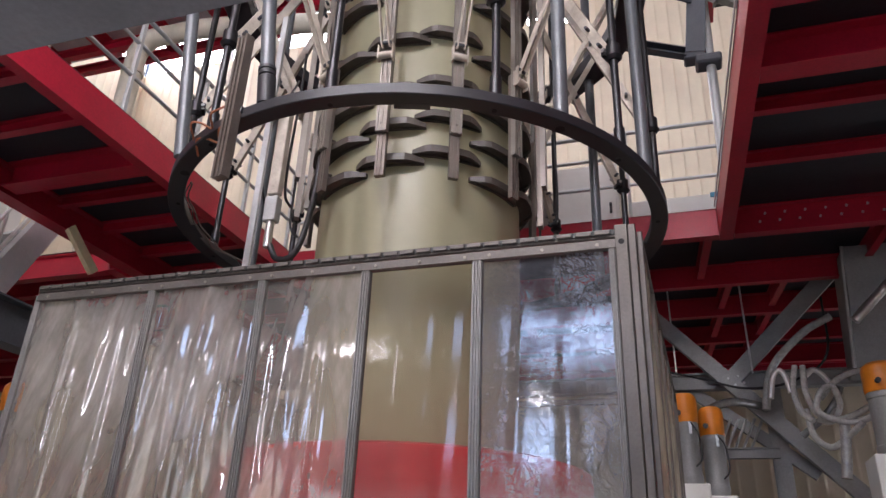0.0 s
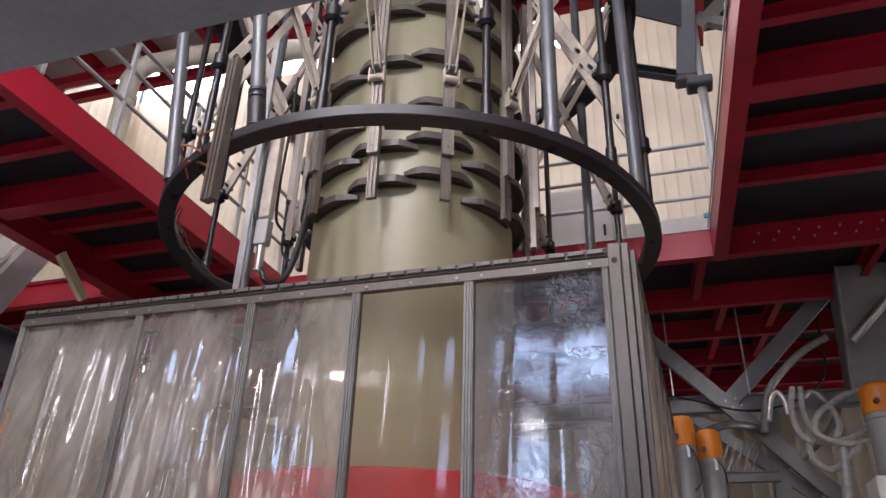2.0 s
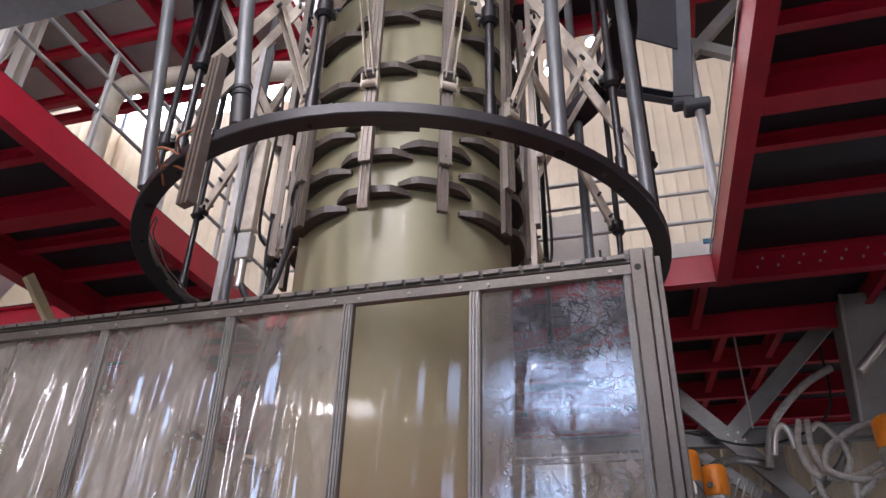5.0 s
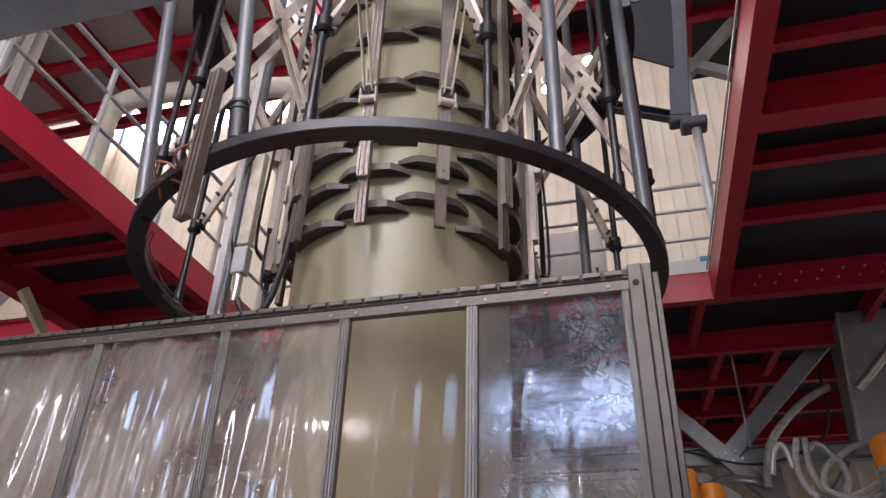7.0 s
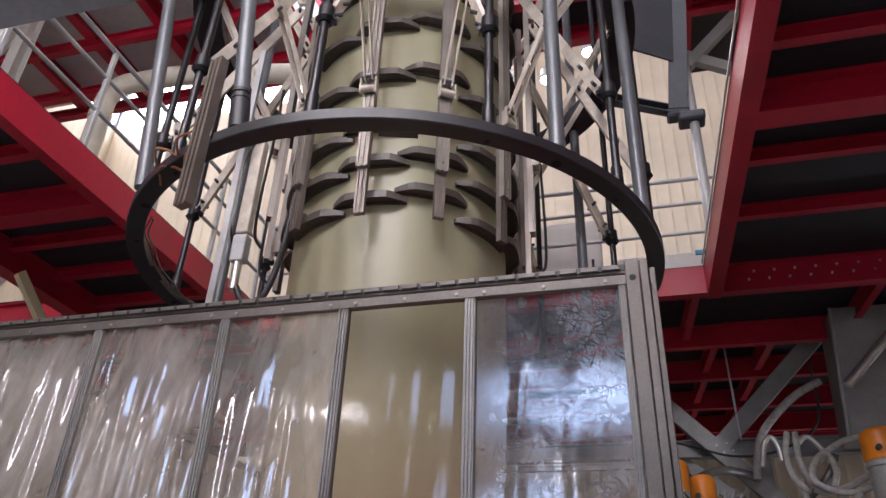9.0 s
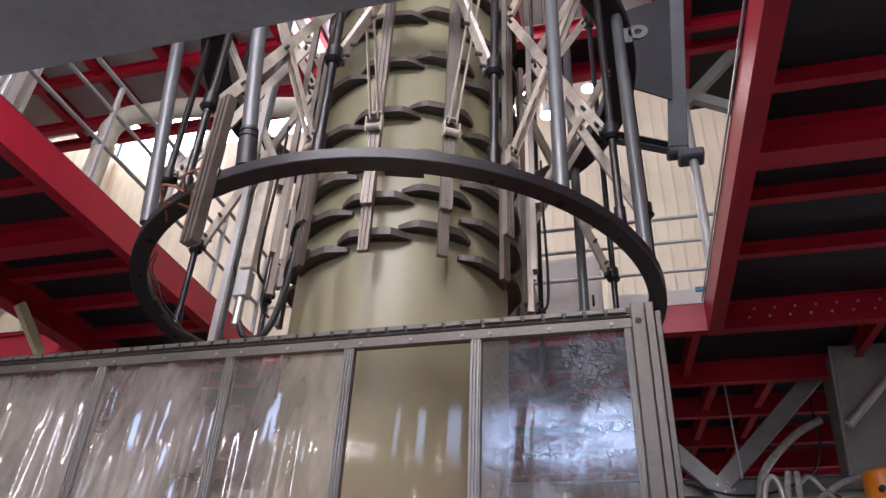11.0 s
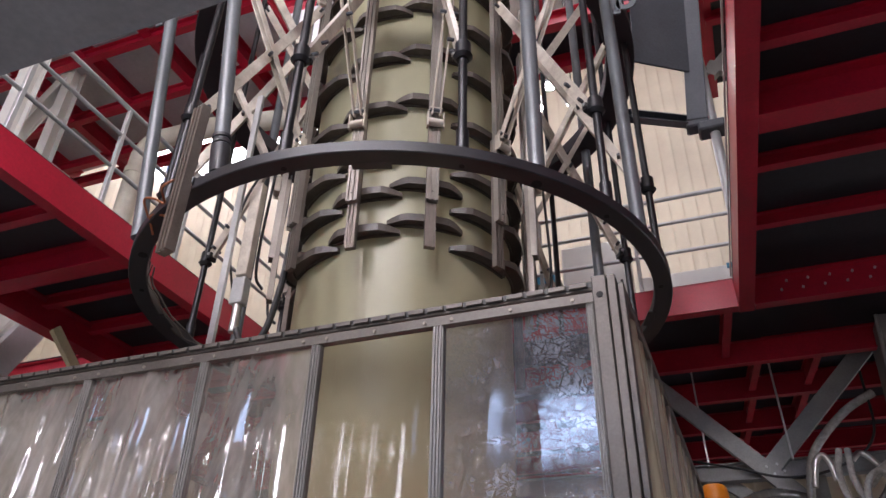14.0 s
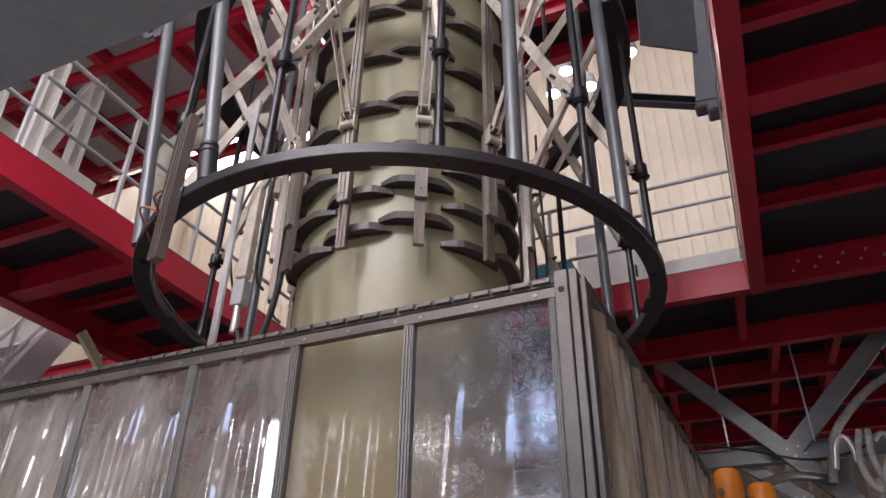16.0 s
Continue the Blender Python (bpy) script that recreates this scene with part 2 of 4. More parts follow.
def add_rod(bm, a, b, r, r2=None, seg=16):
    m, length = axis_matrix(a, b)
    bmesh.ops.create_cone(bm, cap_ends=True, segments=seg, radius1=r, radius2=r if r2 is None else r2, depth=length, matrix=m)


def rod(a, b, r, r2=None, seg=16):
    bm = bmesh.new()
    add_rod(bm, a, b, r, r2, seg)
    return bm


def add_bar(bm, a, b, w, h, bevel=0.003, up=(0, 0, 1)):
    """A flat bar from a to b: w across, h along up."""
    a, b = Vector(a), Vector(b)
    z = (b - a).normalized()
    x = Vector(up).cross(z).normalized()
    y = z.cross(x)
    m = Matrix((x, y, z)).transposed().to_4x4()
    m.translation = (a + b) / 2
    L = (b - a).length / 2
    add_box(bm, (-w / 2, -h / 2, -L), (w / 2, h / 2, L), bevel, m)


def bar(a, b, w, h, bevel=0.003, up=(0, 0, 1)):
    bm = bmesh.new()
    add_bar(bm, a, b, w, h, bevel, up)
    return bm


def prism(profile, a, b, up=(0, 0, 1)):
    """Sweeps a closed 2D profile (across, up) from a to b."""
    a, b = Vector(a), Vector(b)
    z = (b - a).normalized()
    x = Vector(up).cross(z).normalized()
    y = z.cross(x)
    bm = bmesh.new()
    r0 = [bm.verts.new(a + x * p + y * q) for p, q in profile]
    r1 = [bm.verts.new(b + x * p + y * q) for p, q in profile]
    k = len(profile)
    for i in range(k):
        bm.faces.new((r0[i], r0[(i + 1) % k], r1[(i + 1) % k], r1[i]))
    bm.faces.new(r0)
    bm.faces.new(r1[::-1])
    return bm


def i_profile(w, h, f=0.016, t=0.012):
    return [(-w / 2, -h / 2), (w / 2, -h / 2), (w / 2, -h / 2 + f), (t / 2, -h / 2 + f), (t / 2, h / 2 - f), (w / 2, h / 2 - f),
            (w / 2, h / 2), (-w / 2, h / 2), (-w / 2, h / 2 - f), (-t / 2, h / 2 - f), (-t / 2, -h / 2 + f), (-w / 2, -h / 2 + f)]


def c_profile(w, h, t=0.012):
    return [(-w / 2, -h / 2), (w / 2, -h / 2), (w / 2, -h / 2 + t), (-w / 2 + t, -h / 2 + t), (-w / 2 + t, h / 2 - t), (w / 2, h / 2 - t), (w / 2, h / 2), (-w / 2, h / 2)]


def lathe(profile, seg=64, a0=0.0, a1=360.0):
    """Turns (radius, z) pairs round the z axis."""
    bm = bmesh.new()
    whole = abs(a1 - a0) > 359.9
    k = seg if whole else seg + 1
    rings = []
    for i in range(k):
        a = radians(a0 + (a1 - a0) * i / seg)
        rings.append([bm.verts.new((r * math.cos(a), r * math.sin(a), z)) for r, z in profile])
    n = len(profile)
    for i in range(seg):
        p, q = rings[i], rings[(i + 1) % k]
        for j in range(n - 1):
            bm.faces.new((p[j], q[j], q[j + 1], p[j + 1]))
    return bm


def ring_solid(r0, r1, z0, z1, seg=96):
    c = 0.006
    return lathe([(r0, z0 + c), (r0 + c, z0), (r1 - c, z0), (r1, z0 + c), (r1, z1 - c), (r1 - c, z1), (r0 + c, z1), (r0, z1 - c), (r0, z0 + c)], seg)


def hose(points, r, seg=8, steps=8):
    """A bent tube through the points (Catmull-Rom)."""
    P = [Vector(p) for p in points]
    P = [P[0] * 2 - P[1]] + P + [P[-1] * 2 - P[-2]]
    line = []
    for i in range(1, len(P) - 2):
        for s in range(steps):
            u = s / steps
            a, b, c, d = P[i - 1:i + 3]
            line.append(0.5 * ((2 * b) + (c - a) * u + (2 * a - 5 * b + 4 * c - d) * u * u + (3 * b - a - 3 * c + d) * u ** 3))
    line.append(P[-2])
    bm = bmesh.new()
    prev, ref = None, Vector((0.3, 0.5, 0.8))
    for i, p in enumerate(line):
        t = (line[min(i + 1, len(line) - 1)] - line[max(i - 1, 0)]).normalized()
        x = t.cross(ref).normalized()
        y = t.cross(x)
        ref = -y if y.dot(ref) < 0 else y
        x = t.cross(ref).normalized()
        ring = [bm.verts.new(p + r * (x * math.cos(2 * math.pi * j / seg) + ref * math.sin(2 * math.pi * j / seg))) for j in range(seg)]
        if prev:
            for j in range(seg):
                bm.faces.new((prev[j], prev[(j + 1) % seg], ring[(j + 1) % seg], ring[j]))
        else:
            bm.faces.new(ring)
        prev = ring
    bm.faces.new(prev[::-1])
    return bm


# ---- plan, in metres ----
CX, CY = -1.79, 5.11                 # axis of the film bubble
BUBBLE_R = 0.79
RING_IN, RING_OUT, ROD_R = 1.787, 1.905, 1.84
RING_Z = 3.93
PHASE = -87.0                        # first guide bar
DECK_B, DECK_T = 4.85, 5.17          # underside of the deck beams, deck level
OPEN_W, OPEN_E, OPEN_N = -4.42, 0.61, 7.55
X0, X1, Y0, Y1, TOP = -14.2, 8.0, -6.0, 14.2, 17.6
UP_B, UP_T = 10.3, 10.62            # the upper deck


def polar(deg, r, z):
    return Vector((r * math.cos(radians(deg)), r * math.sin(radians(deg)), z))


# ---- the hall ----
structure("floor", box((X0 - 0.3, Y0 - 0.3, -0.2), (X1 + 0.3, Y1 + 0.3, 0)), FLOOR, "grey concrete factory floor")


def ribbed_wall(name, a, b, z0, z1, inward):
    """A wall of trapezoid sheet from a to b, its ribs upright."""
    a, b = Vector((*a, 0)), Vector((*b, 0))
    d = (b - a).normalized()
    nrm = Vector((*inward, 0))
    L = (b - a).length
    bm = bmesh.new()
    pts, s = [], 0.0
    while s < L:
        for ds, h in ((0, 0), (0.20, 0), (0.215, 0.007), (0.245, 0.007), (0.26, 0)):
            if s + ds < L:
                pts.append((s + ds, h))
        s += 0.27
    pts.append((L, 0))
    prof = [a + d * s + nrm * h for s, h in pts] + [b - nrm * 0.15, a - nrm * 0.15]
    lo = [bm.verts.new((p.x, p.y, z0)) for p in prof]
    hi = [bm.verts.new((p.x, p.y, z1)) for p in prof]
    k = len(prof)
    for i in range(k):
        bm.faces.new((lo[i], lo[(i + 1) % k], hi[(i + 1) % k], hi[i]))
    return structure(name, bm, WALL, "cream ribbed sheet-metal factory wall")


WIN_B, WIN_T = 14.9, 16.9
ribbed_wall("wall_north", (X0, Y1), (X1, Y1), 0, WIN_B, (0, -1))
ribbed_wall("wall_north_top", (X0, Y1), (-7.0, Y1), WIN_T, TOP, (0, -1))
ribbed_wall("wall_north_east", (-7.0, Y1), (X1, Y1), WIN_B, TOP, (0, -1))
ribbed_wall("wall_west", (X0, Y0), (X0, Y1), 0, WIN_B, (1, 0))
ribbed_wall("wall_west_top", (X0, Y0), (X0, Y1), WIN_T, TOP, (1, 0))
EAST_FILL = (11.3, 13.4, 0.9, 2.5)          # unseen east opening, added to light the bay under the deck
ribbed_wall("wall_east", (X1, Y0), (X1, EAST_FILL[0]), 0, TOP, (-1, 0))
ribbed_wall("wall_east_pier", (X1, EAST_FILL[1]), (X1, Y1), 0, TOP, (-1, 0))
ribbed_wall("wall_east_sill", (X1, EAST_FILL[0]), (X1, EAST_FILL[1]), 0, EAST_FILL[2], (-1, 0))
ribbed_wall("wall_east_top", (X1, EAST_FILL[0]), (X1, EAST_FILL[1]), EAST_FILL[3], TOP, (-1, 0))
SW = (-3.05, 0.3, 5.15, 7.0)          # upper south window
SL = (-2.95, -1.35, 3.28, 4.22)          # lower south window
FILL_GAP = (-6.5, 5.0, 0.0, 2.9)         # unseen wall opening, added along with the low fill lamp
TALL = ((-7.8, -7.2), (5.5, 6.0))       # unseen tall panes, added to put streak highlights on the curtains
for x0, x1, (u0, u1) in ((X0, FILL_GAP[0], TALL[0]), (FILL_GAP[1], X1, TALL[1])):
    ribbed_wall("wall_south_side", (x0, Y0), (u0, Y0), 0, TOP, (0, 1))
    ribbed_wall("wall_south_side", (u1, Y0), (x1, Y0), 0, TOP, (0, 1))
    ribbed_wall("wall_south_side", (u0, Y0), (u1, Y0), 0, 2.9, (0, 1))
    ribbed_wall("wall_south_side", (u0, Y0), (u1, Y0), 8.2, TOP, (0, 1))
ribbed_wall("wall_south_lintel", (FILL_GAP[0], Y0), (FILL_GAP[1], Y0), FILL_GAP[3], SL[2], (0, 1))
ribbed_wall("wall_south_pier", (FILL_GAP[0], Y0), (SL[0], Y0), SL[2], SL[3], (0, 1))
ribbed_wall("wall_south_pier", (SL[1], Y0), (FILL_GAP[1], Y0), SL[2], SL[3], (0, 1))
ribbed_wall("wall_south_band", (FILL_GAP[0], Y0), (FILL_GAP[1], Y0), SL[3], SW[2], (0, 1))
ribbed_wall("wall_south_pier", (FILL_GAP[0], Y0), (SW[0], Y0), SW[2], SW[3], (0, 1))
ribbed_wall("wall_south_pier", (SW[1], Y0), (FILL_GAP[1], Y0), SW[2], SW[3], (0, 1))
ribbed_wall("wall_south_top", (FILL_GAP[0], Y0), (FILL_GAP[1], Y0), SW[3], TOP, (0, 1))
structure("ceiling", box((X0 - 0.2, Y0 - 0.2, TOP), (X1 + 0.2, Y1 + 0.2, TOP + 0.15)), ROOF, "grey sheet-metal roof underside")


def window_band(name, a, b, z0, z1, pane_mat, n, label):
    """A row of panes between mullions."""
    w = tagged(new(name), label, kind="structure")
    a, b = Vector((*a, 0)), Vector((*b, 0))
    d = (b - a) / n
    u = d.normalized()
    side = Vector((-u.y, u.x, 0))
    for i in range(n):
        p, q = a + d * i + u * 0.05, a + d * (i + 1) - u * 0.05
        part("pane", bar((p + Vector((0, 0, (z0 + z1) / 2))), (q + Vector((0, 0, (z0 + z1) / 2))), 0.012, z1 - z0 - 0.1, 0), pane_mat, w)
    for i in range(n + 1):
        p = a + d * i
        part("mullion", bar((p.x, p.y, z0), (p.x, p.y, z1), 0.1, 0.08, 0.004, up=side), LIGHT, w)
    for z in (z0, z1):
        part("window_frame", bar((a.x, a.y, z), (b.x, b.y, z), 0.09, 0.05, 0.004), LIGHT, w)


window_band("window_1", (X0 + 0.05, Y1 + 0.06), (-7.0, Y1 + 0.06), WIN_B, WIN_T, DAYPANE, 5, "high strip window full of white daylight")
window_band("window_2", (X0 - 0.06, Y0 + 0.05), (X0 - 0.06, Y1 - 0.05), WIN_B, WIN_T, DAYPANE, 9, "high strip window full of white daylight")
window_band("window_4", (SL[0], Y0 - 0.06), (SL[1], Y0 - 0.06), SL[2], SL[3], SOUTHPANE, 1, "small window with bluish daylight")
# added glowing panes, there only for the curtain creases to reflect
for k, (u0, u1) in enumerate(TALL):
    window_band("window_%d" % (5 + k), (u0, Y0 - 0.06), (u1, Y0 - 0.06), 2.9, 8.2, TALLPANE, 1, "tall narrow glowing pane added for streaks on the curtain creases")
# added glowing pane, out of view: lights the north wall and braces
window_band("window_7", (X1 + 0.06, EAST_FILL[0]), (X1 + 0.06, EAST_FILL[1]), EAST_FILL[2], EAST_FILL[3], DAYPANE, 2, "low glowing pane added in the east wall to light the bay under the deck")
window_band("window_3", (SW[0], Y0 - 0.06), (SW[1], Y0 - 0.06), SW[2], SW[3], SOUTHPANE, 2, "wide window with bluish daylight")

# roof beams
for k, x in enumerate((-9.4, -7.6, -5.8, -4.0, -2.2, -0.4, 1.4, 3.2, 5.0, 6.8)):
    structure("roof_purlin", prism(i_profile(0.14, 0.22), (x, Y0, TOP - 0.14), (x, Y1, TOP - 0.14)), RED, "red painted steel roof purlin")
for y in (-3.5, 0.5, 4.2, 6.6, 9.0, 11.2):
    structure("roof_beam", prism(i_profile(0.2, 0.36), (X0, y, TOP - 0.43), (X1, y, TOP - 0.43)), RED, "red painted steel roof beam")


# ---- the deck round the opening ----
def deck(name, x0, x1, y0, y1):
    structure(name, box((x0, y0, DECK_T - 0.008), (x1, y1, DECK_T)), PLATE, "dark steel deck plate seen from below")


WEST_END = -6.3
SKEW = 0.028                          # the east edge runs slightly askew


def east_x(y):
    return OPEN_E + SKEW * (OPEN_N - y)


deck("deck_west", WEST_END, OPEN_W, -2.0, Y1)
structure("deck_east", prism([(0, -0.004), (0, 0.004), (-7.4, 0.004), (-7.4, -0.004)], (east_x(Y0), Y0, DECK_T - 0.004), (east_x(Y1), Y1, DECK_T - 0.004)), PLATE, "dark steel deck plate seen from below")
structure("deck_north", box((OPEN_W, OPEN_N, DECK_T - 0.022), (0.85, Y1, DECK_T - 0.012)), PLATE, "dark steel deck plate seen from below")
BEAM_H = DECK_T - 0.008 - DECK_B
BEAM_Z = (DECK_T - 0.008 + DECK_B) / 2


def deck_beam(a, b, w=0.16, h=BEAM_H, z=None, name="deck_beam", label="red painted steel deck beam"):
    z = (DECK_T - 0.01 - h / 2) if z is None else z
    return structure(name, prism(i_profile(w, h), (*a, z), (*b, z)), RED, label)


# edge beams, channels with a plain face towards the opening
structure("edge_beam_west", prism(c_profile(0.12, BEAM_H), (OPEN_W - 0.06, -2.0, BEAM_Z), (OPEN_W - 0.06, Y1, BEAM_Z)), RED, "red steel edge beam of the deck opening")
structure("edge_beam_east", prism(c_profile(0.14, BEAM_H), (east_x(OPEN_N) + 0.07, OPEN_N + 0.14, BEAM_Z), (east_x(Y0) + 0.07, Y0, BEAM_Z)), RED, "red steel edge beam of the deck opening")
structure("edge_beam_north", prism(c_profile(0.12, BEAM_H), (OPEN_W, OPEN_N + 0.06, BEAM_Z), (OPEN_E - 0.002, OPEN_N + 0.06, BEAM_Z)), RED, "red steel edge beam of the deck opening")
structure("edge_trim_east", prism([(-0.006, -0.012), (0.006, -0.012), (0.006, 0.012), (-0.006, 0.012)], (east_x(Y0) - 0.012, Y0, DECK_T + 0.02), (east_x(OPEN_N) - 0.012, OPEN_N, DECK_T + 0.02)), LIGHT, "light grey steel toe strip on the deck edge")
deck_beam((WEST_END, -2.0), (WEST_END, Y1), 0.2)
for x in (3.6, 6.0):
    deck_beam((x, Y0), (x, Y1), 0.18)
NORTH_BEAMS = (9.07, 10.19, 11.4, 12.6, 13.7)
for y in NORTH_BEAMS:
    deck_beam((OPEN_W, y), (3.5, y), 0.1, 0.28)
for k, (y0, y1) in enumerate(zip((OPEN_N + 0.12,) + NORTH_BEAMS, NORTH_BEAMS)):
    for x in (-3.4, -2.0, -0.6, (0.49, 0.75, 0.68, 0.6, 0.55)[k], (2.25, 1.38, 1.3, 1.2, 1.1)[k]):
        deck_beam((x + 0.04, y0 + 0.06), (x - 0.05, y1 - 0.06), 0.08, 0.2)
for y in (-3.2, -2.3, -1.5, -0.6, 0.2, 1.0, 1.8, 2.9, 3.62, 4.40, 4.95, 5.68, 6.5):
    wide = y in (-1.5, 1.0, 2.9, 4.95)
    deck_beam((east_x(y) + 0.15, y), (3.5, y), 0.2 if wide else 0.08, 0.29 if wide else 0.13)
    deck_beam((3.7, y), (X1, y), 0.12, 0.2)
for y in (-0.6, 0.8, 1.7, 2.5, 3.1, 3.72, 4.35, 5.0, 5.65, 6.3, 7.0, 7.7, 8.6, 9.6, 10.6, 11.8, 13.0):
    wide = y in (1.7, 3.1, 5.0, 7.7)
    deck_beam((WEST_END + 0.11, y), (OPEN_W - 0.13, y), 0.2 if wide else 0.09, 0.27 if wide else 0.13)
deck_beam((OPEN_E + 0.15, OPEN_N + 0.06), (3.5, OPEN_N + 0.06), 0.12, BEAM_H)
# white bolt ends under the east beam
for i in range(9):
    for y, z in ((OPEN_N + 0.034, 4.98), (OPEN_N + 0.034, 5.07)):
        x = 1.02 + 0.19 * i + (0.06 if z > 5 else 0)
        tagged(mesh_object("bolt_head", rod((x, y, z), (x, y + 0.03, z), 0.012, seg=8), LIGHT), "pale bolt head on the red beam", kind="structure")

# upper deck, far overhead
for nm, q in (("upper_deck_west", (X0, -2.0, -4.9, 9.0)), ("upper_deck_east", (1.05, -2.0, X1, 10.7)), ("upper_deck_north", (-4.9, 8.3, 1.05, 9.3))):
    structure(nm, box((q[0], q[1], UP_T - 0.01), (q[2], q[3], UP_T)), ROOF if "west" in nm else PLATE, "grey sheet underside of the upper deck")
for x in (-10.9, -9.6, -8.3, -7.0, -5.9, -4.95, 1.12, 2.4, 3.8, 5.2):
    structure("upper_beam", prism(i_profile(0.16, 0.3), (x, -2.0, UP_T - 0.17), (x, 9.0 if x < 0 else 10.7, UP_T - 0.17)), RED, "red painted beam under the upper deck")
for y in (1.0, 2.4, 3.8, 5.2, 6.4, 7.5, 8.5, 8.95):
    structure("upper_beam", prism(i_profile(0.12, 0.2), (X0, y, UP_T - 0.33), (-4.9, y, UP_T - 0.33)), RED, "red painted beam under the upper deck")
    structure("upper_beam", prism(i_profile(0.12, 0.2), (1.1, y, UP_T - 0.33), (X1, y, UP_T - 0.33)), RED, "red painted beam under the upper deck")
for y in (8.35, 9.25):
    structure("upper_beam", prism(i_profile(0.16, 0.3), (-4.9, y, UP_T - 0.17), (1.05, y, UP_T - 0.17)), RED, "red painted beam under the upper deck")

# ---- railings on the deck ----
def railing(name, a, b, n, label):
    r = tagged(new(name), label, "railing")
    a, b = Vector((*a, DECK_T)), Vector((*b, DECK_T))
    for z, rad in ((1.14, 0.024), (0.82, 0.02), (0.45, 0.02)):
        part("rail", rod(a + Vector((0, 0, z)), b + Vector((0, 0, z)), rad, seg=10), LIGHT, r)
    for i in range(n):
        p = a.lerp(b, i / (n - 1))
        part("post", box((p.x - 0.02, p.y - 0.02, DECK_T), (p.x + 0.02, p.y + 0.02, DECK_T + 1.14), 0.003), LIGHT, r)


railing("railing", (OPEN_W, OPEN_N + 0.1), (OPEN_E + 1.2, OPEN_N + 0.1), 7, "light grey steel railing at the deck opening")
railing("railing", (OPEN_W - 0.08, 0.5), (OPEN_W - 0.08, OPEN_N), 8, "light grey steel railing along the deck edge")

# ---- overhead beam close to the camera ----
structure("overhead_beam", prism(i_profile(0.42, 0.42, 0.03, 0.02), (X0, 1.68, 3.50), (1.1, 1.68, 3.50)), GIRDER, "dark grey steel girder overhead")

# ---- film bubble ----
bubble = thing("film_bubble", "tall inflated cream plastic film tube, glossy and taut", "film bubble", (CX, CY, 0))
part("film_tube", lathe([(0.73, 2.1), (0.755, 2.3), (0.778, 2.6), (BUBBLE_R, 3.0), (BUBBLE_R, 5.0), (BUBBLE_R, 8.0), (BUBBLE_R, 12.9)], 96), FILM, bubble)

die = thing("extrusion_die", "bright red round air ring under the film bubble", "machine", (CX, CY, 0))
part("air_ring", lathe([(0.0, 2.06), (0.70, 2.06), (0.74, 2.10), (1.2, 2.13), (1.26, 2.11), (1.27, 2.05), (1.27, 1.74), (1.24, 1.72), (0.9, 1.70), (0.0, 1.70)], 72), REDDIE, die)
part("die_body", lathe([(0.0, 1.70), (0.82, 1.70), (0.82, 0.9), (0.95, 0.88), (0.95, 0.0), (0.0, 0.0)], 48), STEEL_DARK, die)

# ---- sizing cage ----
cage = thing("sizing_cage", "round steel cage of guide bars about the film bubble", "machine", (CX, CY, 0))


def cage_ring(z0, z1, r0, r1):
    ring = part("ring", ring_solid(r0, r1, z0, z1), RING, cage, "charcoal painted flat steel ring")
    ring.location = (-0.01, 0.025, 0)
    return ring


lower_ring = cage_ring(RING_Z - 0.01, RING_Z + 0.065, RING_IN, RING_OUT)
upper_ring = cage_ring(6.22, 6.36, RING_IN - 0.1, RING_OUT + 0.02)
# angle, radius and top of each column
COLUMNS = ((-130.5, 1.875, 6.2, -0.08, -0.07), (-101.0, 1.83, 9.6, -0.08, -0.07), (-43.4, 1.835, 9.6, 0, 0), (-16.0, 1.845, 6.2, 0, 0), (47.0, 1.85, 9.6, 0, 0), (78.0, 1.85, 6.2, 0, 0), (138.0, 1.85, 6.2, 0, 0), (166.0, 1.87, 9.6, 0, 0))
RODS = [PHASE + 30 * k for k in range(12)]
for a in RODS:
    # black discs on the solid ring, painted shade in place of cut holes
    o = part("hole_disc", rod((0, 0, -0.002), (0, 0, 0.003), 0.016, seg=14), HOLE, lower_ring)
    o.location = polar(a, ROD_R - 0.01, RING_Z - 0.012)
for a in (-131.6, -43.4, 47.0, 138.0):
    o = part("hole_disc", rod((0, 0, -0.002), (0, 0, 0.003), 0.03, seg=18), HOLE, lower_ring)
    o.location = polar(a, ROD_R - 0.01, RING_Z - 0.012)
for a in (-72, 18, 108, 198):
    part("splice_plate", bar(polar(a - 3.4, ROD_R - 0.055, RING_Z - 0.006), polar(a + 3.4, ROD_R - 0.055, RING_Z - 0.006), 0.06, 0.012), RING, lower_ring)


